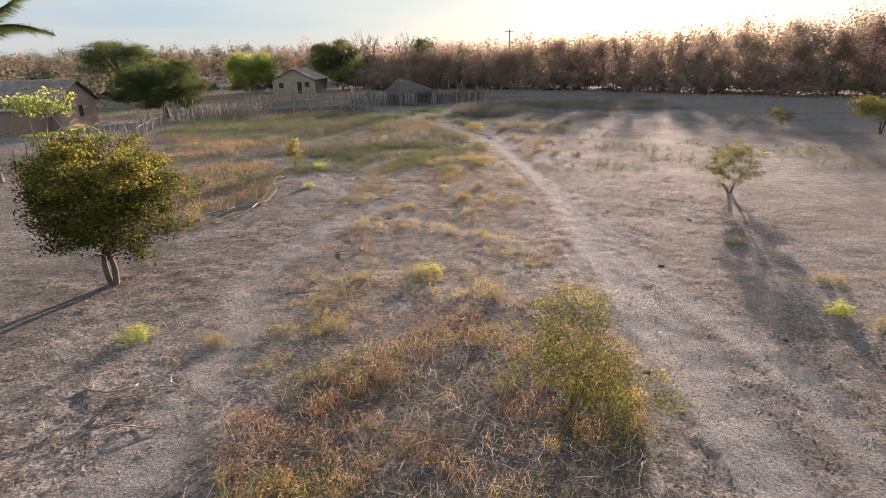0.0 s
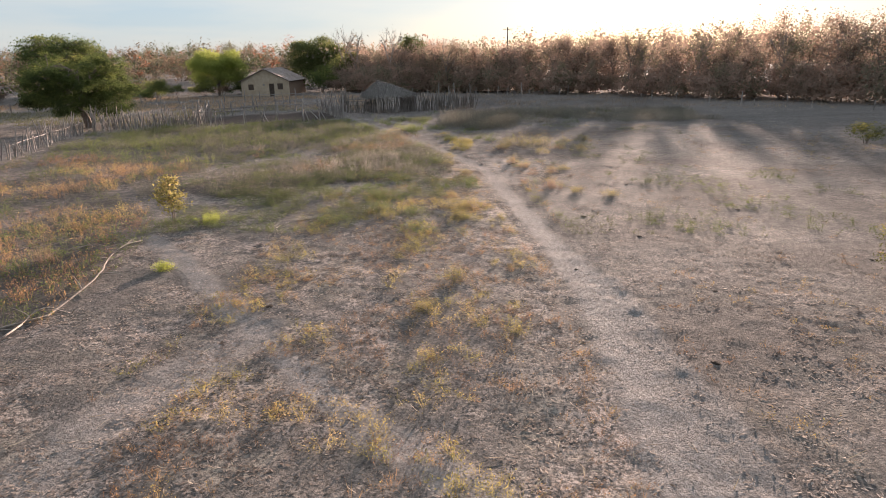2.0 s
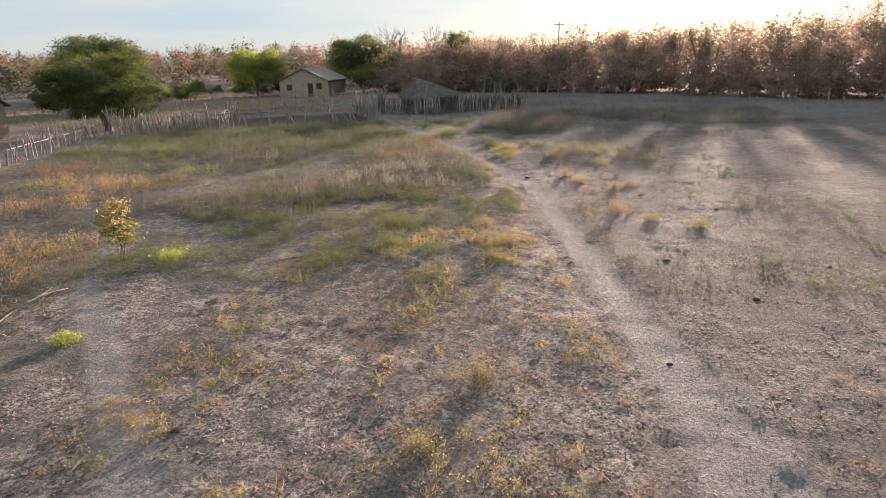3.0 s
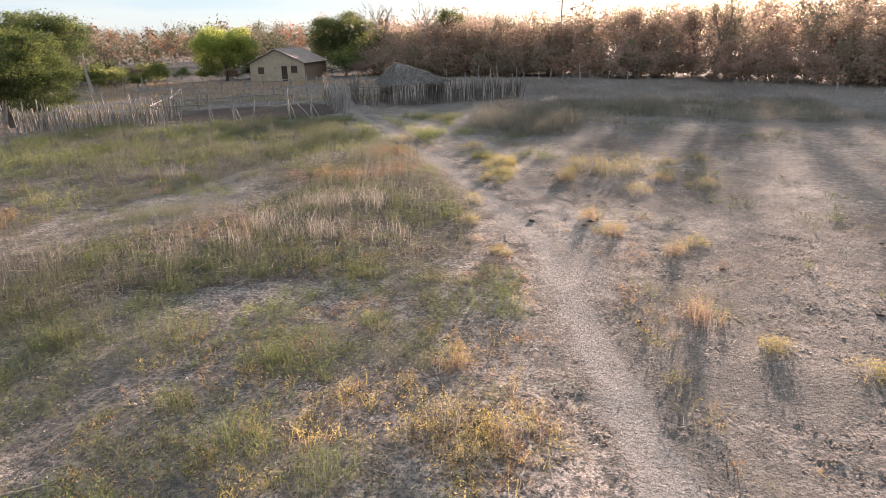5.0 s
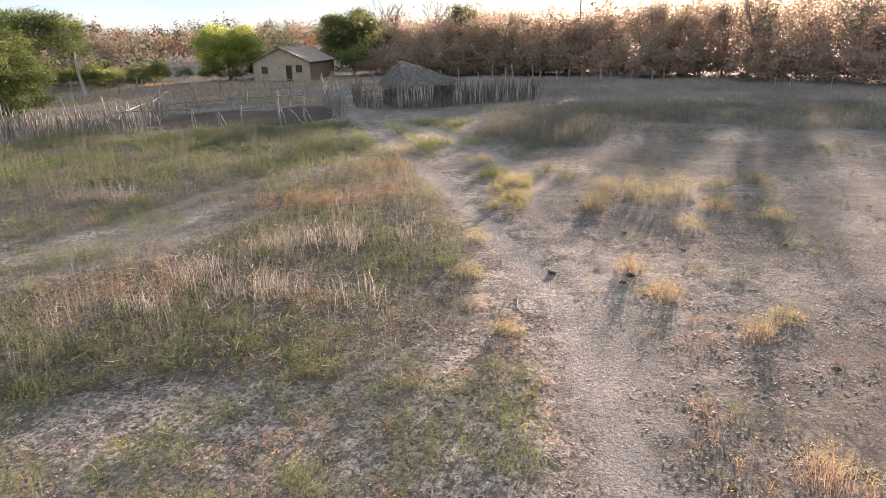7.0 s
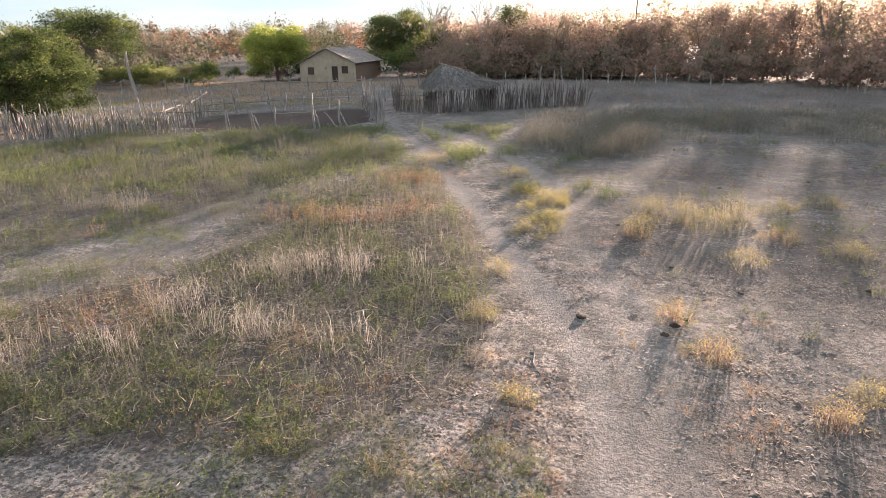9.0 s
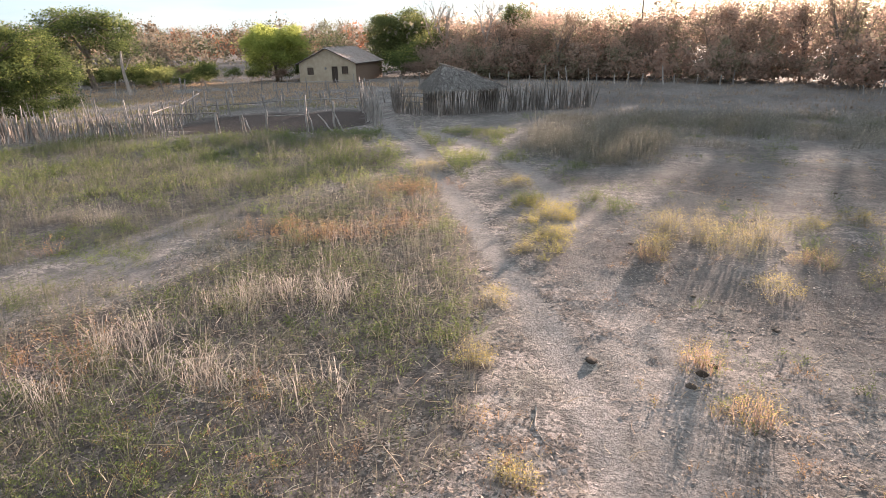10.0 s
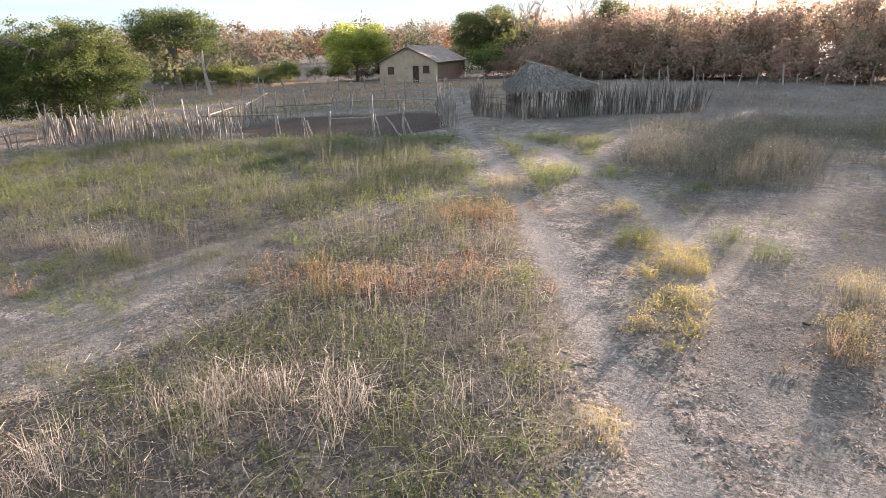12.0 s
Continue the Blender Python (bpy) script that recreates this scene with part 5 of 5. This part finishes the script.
# a thick bushy stand of grey stalks beyond the fork
BRUSH = [(-1.7, 59.5), (-0.2, 57.8), (1.5, 57.0), (3.4, 57.0), (4.6, 59.0), (4.0, 63.0), (1.2, 66.0), (-1.6, 64.0)]
x, y = scatter(1100, -2, 5, 56, 67, BRUSH, 161, lambda a, b: 0.3 + 0.7 * vnoise(a, b, 1.1, 94))
stuff("dry_weeds", tufts(x, y, 0.6 + 0.45 * vnoise(x, y, 1.4, 95), 0.4, 0.1 + 0.55 * vnoise(x, y, 0.9, 96), 162, 12, 30, 0.026, 0.009, 1.1, 0.3), STALK_GREY, "bushy stand of grey-brown dead stalks", "weeds")
# brown weeds beyond the fork
x, y = scatter(3800, -2, 22, 58, 74, None, 129, lambda a, b: (vnoise(a, b, 3.2, 62) > 0.42) * (b > 58.5 + 0.1 * a + 4 * vnoise(a, b, 2.5, 81)))
stuff("dry_weeds", tufts(x, y, 0.4 + 0.3 * vnoise(x, y, 2.5, 63), 0.4, 0.15 + 0.5 * vnoise(x, y, 1.5, 64), 130, 8, 16, 0.032, 0.011, 1.1, 0.3), STALK_GREY, "brown dusty weeds beyond the fork", "weeds")
x, y = scatter(7500, -60, 60, 62, 122, None, 131, lambda a, b: (vnoise(a, b, 4, 65) > 0.35) * ((b > 77) | (a > 2) | (a < -26)) * (along(TRAIL, a, b) > 1.0) * ~((a > -38.5) & (a < -28) & (b > 103) & (b < 118)) * ~((np.abs(a + 9) < 4.5) & (np.abs(b - 76) < 4.5)) * ~((a > -26) & (b < 77) & (a < 2)) * ((a < 2) | (b > 74)))
stuff("straw_field", weed_set(x, y, 0.32, 0.3 + 0.4 * vnoise(x, y, 5, 66), 132, 5, 0, 0.07, 0.024, 0.4, 0.25, 0.6, 0), STRAW, "dry straw grass round the houses", "grass")

x, y = scatter(10000, -64, -12, 62, 104, None, 133, lambda a, b: (vnoise(a, b, 3, 85) > 0.3) * ~inside(YARD, a, b) * (along(TRAIL, a, b) > 1.0) * (b > 62 + 0.35 * (a + 24)) * ((b > 76) | (a < -25)) * ~((a > -38.5) & (a < -28) & (b > 104)))
V, T, A, mid, tip = blades(x, y, 0.22 + 0.2 * vnoise(x, y, 4, 86), 0.028, 0.6, np.clip((y - 77) / 13 + 0.3 + 0.6 * (vnoise(x, y, 4, 87) - 0.5), 0, 1), 134, per=4, spread=0.25)
stuff("yard_grass", [(V, T, A)], YARD_GRASS, "green and straw-coloured grass between corral and houses", "grass")

# single plants that stand out
PLANTS = [(4.8, 47.3, 0.85, 0.75, 0), (5.7, 48.6, 0.75, 0.7, 0), (3.5, 49.0, 0.65, 0.7, 0), (6.4, 47.0, 0.5, 0.5, 1), (7.6, 46.0, 0.4, 0.5, 0), (2.3, 50.6, 0.4, 0.5, 3), (8.4, 50.5, 0.5, 0.6, 0), (1.6, 51.6, 0.4, 0.5, 3), (-0.4, 51.0, 0.45, 0.55, 3), (-2.0, 58.0, 0.4, 0.8, 3), (0.9, 56.5, 0.35, 0.6, 3),
          (-4.3, 33.7, 0.5, 0.95, 3), (-2.0, 33.0, 0.45, 0.65, 3), (-1.7, 30.9, 0.5, 0.75, 3), (-0.4, 30.5, 0.42, 0.65, 3), (-3.1, 31.8, 0.3, 0.4, 3), (-0.9, 34.6, 0.35, 0.4, 3), (-6.0, 33.2, 0.4, 0.6, 3),
          (4.2, 48.2, 0.95, 0.75, 0), (5.3, 45.2, 0.45, 0.5, 0), (3.2, 47.4, 0.5, 0.4, 0), (7.1, 49.8, 0.45, 0.5, 0), (4.0, 40.6, 0.55, 0.4, 1), (4.9, 35.5, 0.65, 0.45, 1),
          (5.9, 34.4, 0.35, 0.3, 0), (7.1, 33.7, 0.4, 0.35, 0), (3.5, 41.8, 0.5, 0.3, 1), (5.9, 39.9, 0.35, 0.3, 0), (5.3, 39.1, 0.4, 0.3, 1), (3.0, 46.5, 0.6, 0.35, 1),
          (1.2, 31.1, 0.4, 0.35, 0), (1.3, 29.9, 0.35, 0.3, 0), (0.8, 33.4, 0.4, 0.4, 1), (0.2, 12.9, 0.45, 0.4, 0), (0.5, 13.2, 0.35, 0.3, 2), (-1.3, 12.4, 0.3, 0.35, 0),
          (-5.5, 8.9, 0.35, 0.4, 2), (-3.6, 8.7, 0.25, 0.3, 0), (-2.4, 9.3, 0.3, 0.4, 0), (-1.3, 9.4, 0.35, 0.5, 0), (10.7, 12.8, 0.3, 0.45, 0), (9.8, 10.7, 0.35, 0.25, 2),
          (10.3, 9.9, 0.35, 0.25, 0), (-6.4, 24.6, 0.3, 0.22, 2), (-7.2, 29.3, 0.5, 0.35, 2), (0.9, 31.8, 0.4, 0.6, 0), (1.6, 31.5, 0.35, 0.5, 1), (1.5, 24.1, 0.35, 0.3, 0),
          (0.9, 22.2, 0.3, 0.3, 0), (-12.3, 22.6, 0.9, 0.5, 1), (-10.1, 25.1, 0.6, 0.4, 1), (2.2, 11.3, 0.3, 0.35, 0), (0.0, 43.5, 0.45, 0.35, 0), (0.1, 41.1, 0.5, 0.35, 0),
          (1.1, 38.7, 0.3, 0.25, 0), (0.2, 46.4, 0.3, 0.25, 0), (9.6, 16.1, 0.25, 0.3, 0), (-4.8, 55.5, 0.5, 0.9, 0), (-1.0, 53.2, 0.45, 0.6, 0), (0.6, 49.4, 0.5, 0.5, 0)]
for i, (px, py, ph, pr, kind) in enumerate(PLANTS):
    g = np.random.default_rng(300 + i)
    n = int(50 + 140 * pr * pr)
    a, r = g.uniform(0, 2 * np.pi, n), pr * g.random(n) ** 0.7
    r *= 0.55 + 0.9 * vnoise(a * 1.6 + 30 + i, a * 0 + i, 1.0, i)
    x, y = r * np.cos(a), r * np.sin(a)
    h = ph * np.clip(1.05 - 0.6 * (r / pr), 0.3, 1) * (0.5 + vnoise(x, y, 0.22, i))
    mat = (YELLOW_WEED, YELLOW_WEED, LEAF_LIME, OLIVE_GRASS)[kind]
    V, T, A, mid, tip = blades(x, y, h, 0.008, 0.55, 0.35 + 0.3 * g.random(), 400 + i, z=np.zeros(n), per=2, spread=0.03)
    k = g.random((n * 14, 1))
    j = g.integers(0, len(mid), n * 14)
    p = mid[j] * (1 - k) + tip[j] * k + g.normal(0, 0.035, (n * 14, 3))
    L = leaves(p, (0.014, 0.012, 0.02, 0.013)[kind], np.clip(g.normal(0.55, 0.2, len(p)), 0, 1), 500 + i, long=1.7)
    plant = thing("weed_plant", ground_at(px, py), ("yellow-green weed plant on dry ground", "brown-stemmed weed plant with yellowed leaves", "fresh green sprout on dry ground", "mound of olive grass on bare ground")[kind], "plant", "single weeds")
    tagged(part("stem", tri_mesh("stem", V, T, A), (STALK_GREY, LEAF_BROWN, LEAF_LIME, OLIVE_GRASS)[kind], plant), kind="stuff")
    tagged(part("foliage", tri_mesh("foliage", *L), mat, plant), kind="stuff")

# straw and leaf litter on the ground: flakes lying nearly flat
x, y = scatter(620000, -8.5, 10.5, 2, 49, None, 141, lambda a, b: (masks(a, b)[1] + 0.05) * (1 - 0.9 * (along(TRAIL, a, b) < 0.35)) * np.clip(vnoise(a, b, 0.22, 90) * 3.4 - 1.2, 0.0, 1) * np.clip(vnoise(a, b, 0.7, 94) * 3.4 - 0.9, 0.1, 1))
g = np.random.default_rng(9)
a, n = g.uniform(0, 2 * np.pi, len(x)), len(x)
L, W = g.uniform(0.02, 0.055, n), g.uniform(0.006, 0.017, n)
p = np.stack((x, y, land(x, y) + g.uniform(0.003, 0.010, n)), -1)
d = np.stack((np.cos(a) * L, np.sin(a) * L, L * g.normal(0.0, 0.10, n)), -1)
w = np.stack((-np.sin(a) * W, np.cos(a) * W, W * g.normal(0, 0.3, n)), -1)
V = np.stack((p - d, p + w, p + d, p - w), 1).reshape(-1, 3)
T = (np.arange(n)[:, None, None] * 4 + np.array([(0, 1, 2), (0, 2, 3)])).reshape(-1, 3)
tint = np.clip(0.28 + 0.55 * vnoise(x, y, 1.6, 98) + g.normal(0, 0.2, n), 0, 1)
litter = part("straw_litter", tri_mesh("straw_litter", V, T, np.repeat(tint, 4)), LITTER)
tagged(litter, "straw and dead leaves strewn over the earth", "litter", kind="stuff")


x, y = scatter(34000, -10, 13, 1, 58, None, 143, lambda a, b: masks(a, b)[1] * (vnoise(a, b, 0.35, 71) > 0.5) * trail_gap(a, b, 0.45))
V, T, A, mid, tip = blades(x, y, 0.05, 0.007, 1.3, 0.1 + 0.75 * vnoise(x, y, 1.3, 72), 144, per=3, spread=0.04)
stuff("short_grass", [(V, T, A)], LITTER, "short dead grass stubble", "grass")
def straws(x, y, seed, low, high, lift):
    """Long pale dead stalks lying across the ground and the weeds."""
    g, n = np.random.default_rng(seed), len(x)
    a, L = g.uniform(0, 2 * np.pi, n), g.uniform(low, high, n)
    z = land(x, y) + g.uniform(0.01, lift, n)
    p = np.stack((x, y, z), -1)
    d = np.stack((np.cos(a) * L, np.sin(a) * L, g.normal(0.02, 0.06, n)), -1)
    w = np.stack((-np.sin(a), np.cos(a), 0.3 + 0 * a), -1) * g.uniform(0.003, 0.006, n)[:, None]
    bow = np.stack((-np.sin(a), np.cos(a), 0 * a), -1) * (L * g.normal(0, 0.12, n))[:, None]
    mid = p + d * 0.5 + bow
    V = np.stack((p - w, p + w, mid - w, mid + w, p + d), 1).reshape(-1, 3)
    T = (np.arange(n)[:, None, None] * 5 + np.array([(0, 1, 3), (0, 3, 2), (2, 3, 4)])).reshape(-1, 3)
    return V, T, np.repeat(np.clip(g.normal(0.75, 0.2, n), 0, 1), 5)


x, y = scatter(1500, -2.4, 5, 0, 11, RUSSET, 151)
x2, y2 = scatter(4200, -12, 1.5, 32, 55, HUMP, 152)
x3, y3 = scatter(9000, -9, 12, 2, 50, None, 153, lambda a, b: masks(a, b)[1] * 0.8)
stuff("straw_stalks", [straws(x, y, 154, 0.2, 0.6, 0.25), straws(x2, y2, 155, 0.15, 0.5, 0.3), straws(x3, y3, 156, 0.1, 0.35, 0.03)], STRAW, "long pale dead straw stalks lying loose", "straw")


# ---- sticks, fallen branches, dung ----
def branch(pts, r, forks, seed, label="fallen dry branch lying on the earth"):
    """A fallen branch with a few side twigs, each a part."""
    g = np.random.default_rng(seed)
    pts = [np.array((x, y, float(land(x, y)) + 0.02 + z)) for x, y, z in pts]
    path = np.concatenate([limb(a, b, g, 0.11, 7, 0.0) + g.normal(0, 0.02, (7, 3)) * (1, 1, 0.3) for a, b in zip(pts, pts[1:])])
    path = path[np.r_[True, np.linalg.norm(np.diff(path, axis=0), axis=1) > 1e-4]]
    path[:, 2] = np.maximum(path[:, 2], land(path[:, 0], path[:, 1]) + 0.01)
    top = thing("fallen_branch", Matrix(), label, "branch", "fallen branches")
    V, T = tubes([(path, np.linspace(r, r * 0.35, len(path)))], 6)
    part("stem", tri_mesh("stem", V, T), TWIG, top)
    for i in range(forks):
        a = path[int(g.integers(1, len(path)))]
        d = np.array((g.normal(0, 1), g.normal(0, 1), g.uniform(0, 0.3)))
        V, T = tubes([(limb(a, a + d / np.linalg.norm(d) * g.uniform(0.25, 0.8), g, 0.1, 5, 0.04), np.linspace(r * 0.5, r * 0.15, 5))], 5)
        part("twig", tri_mesh("twig", V, T), TWIG, top)
    return top


branch([(-9.0, 18.8, 0), (-8.1, 20.1, 0.1), (-7.3, 21.4, 0.05), (-8.0, 24.5, 0.1), (-8.5, 27.2, 0)], 0.036, 14, 1, "long dry branch lying along the field edge")
branch([(-7.9, 18.2, 0), (-7.4, 20.8, 0.12), (-6.9, 21.6, 0)], 0.028, 6, 2)
branch([(-5.2, 6.8, 0), (-4.3, 6.9, 0.05), (-3.5, 6.95, 0)], 0.025, 9, 3)
branch([(-3.75, 5.0, 0.25), (-3.6, 5.7, 0.02), (-3.1, 5.9, 0)], 0.02, 3, 4)
branch([(-2.1, 4.2, 0), (-1.9, 4.8, 0.1)], 0.02, 4, 5)
branch([(-3.1, 11.5, 0), (-1.9, 11.6, 0.04)], 0.022, 6, 6)
branch([(-4.2, 29.6, 0), (-3.4, 30.2, 0.02)], 0.025, 2, 7)
branch([(-5.6, 8.6, 0.5), (-5.4, 8.8, 0)], 0.015, 12, 8, "small bare dead bush of thin twigs")
branch([(-8.5, 19.8, 0.65), (-8.4, 19.9, 0)], 0.03, 2, 9, "broken stub of a dead branch")
branch([(1.2, 40.2, 0), (1.7, 39.2, 0.02)], 0.012, 2, 10)
branch([(0.9, 38.0, 0.25), (0.9, 38.05, 0)], 0.014, 4, 11)
branch([(-9.6, 25.5, 0.2), (-9.2, 26.5, 0)], 0.02, 8, 12)
branch([(-2.6, 15.0, 0), (-1.9, 15.3, 0.02)], 0.02, 5, 13)

DROPS = [(-2.6, 22.2), (4.6, 25.0), (3.9, 35.3), (1.9, 41.7), (3.5, 41.6), (2.9, 54.5), (1.4, 57.6), (3.7, 41.9), (3.3, 41.2), (-5.9, 62.6), (6.4, 20.0), (7.6, 23.5), (5.6, 30.5), (6.9, 28.0), (6.1, 38.2), (4.9, 43.4),
         (9.3, 30.4), (8.2, 36.0), (7.3, 44.0), (11.2, 31.7), (10.2, 40.1), (5.9, 52.6), (8.9, 54.0), (12.5, 26.0), (9.0, 18.7), (6.8, 13.9), (8.1, 9.4), (2.6, 47.5), (5.0, 8.0), (3.7, 44.6)]
pats = []
for s in range(4):
    g = np.random.default_rng(700 + s)
    bm = bmesh.new()
    bmesh.ops.create_icosphere(bm, subdivisions=2, radius=0.13)
    for v in bm.verts:
        k = 1 + 0.35 * noise.noise(v.co * 9 + Vector((s * 7, 0, 0)))
        v.co = Vector((v.co.x * k, v.co.y * k, max(-0.02, v.co.z * 0.38 * k)))
    pats.append(mesh_of(bm, "dung_pat"))
    pats[-1].materials.append(DUNG)
for i, (x, y) in enumerate(DROPS):
    s = rng.uniform(0.4, 0.8)
    ob = part("dung_pat", pats[i % 4], None, m=ground_at(x, y) @ Matrix.Rotation(i * 2.1, 4, "Z") @ Matrix.Diagonal((s, s, s, 1)))
    tagged(ob, "dark dried dung pat on the dusty ground", "dung", "dung pats")

# clods and trodden crumbs along the trail's edge
g = np.random.default_rng(77)
y = g.uniform(1, 27, 500)
x = np.interp(y, [2, 13, 18, 22, 28], [5.45, 5.6, 5.75, 5.5, 5.0]) + g.normal(0, 0.3, 500) + 0.25 * (vnoise(y, y, 1.7, 97) - 0.5)
x2, y2 = scatter(2600, -6, 13, 1, 55, None, 78, lambda a, b: 0.25 + 0.75 * (masks(a, b)[0] > 0.2))
x, y = np.r_[x, x2], np.r_[y, y2]
r = np.r_[g.uniform(0.008, 0.02, 500), g.uniform(0.006, 0.016, len(x2))]
OCTA = np.array([(1, 0, 0), (0, 1, 0), (-1, 0, 0), (0, -1, 0), (0, 0, 0.8), (0, 0, -0.6)])
OCTA_F = np.array([(0, 1, 4), (1, 2, 4), (2, 3, 4), (3, 0, 4), (1, 0, 5), (2, 1, 5), (3, 2, 5), (0, 3, 5)])
V = np.stack((x, y, land(x, y) + r * 0.25), -1)[:, None] + OCTA * r[:, None, None] * g.uniform(0.6, 1.3, (len(x), 6, 1))
T = np.arange(len(x))[:, None, None] * 6 + OCTA_F
clods = part("earth_clods", tri_mesh("earth_clods", V.reshape(-1, 3), T.reshape(-1, 3)), CLOD)
tagged(clods, "small dry clods trodden up along the trail", "earth", kind="stuff")
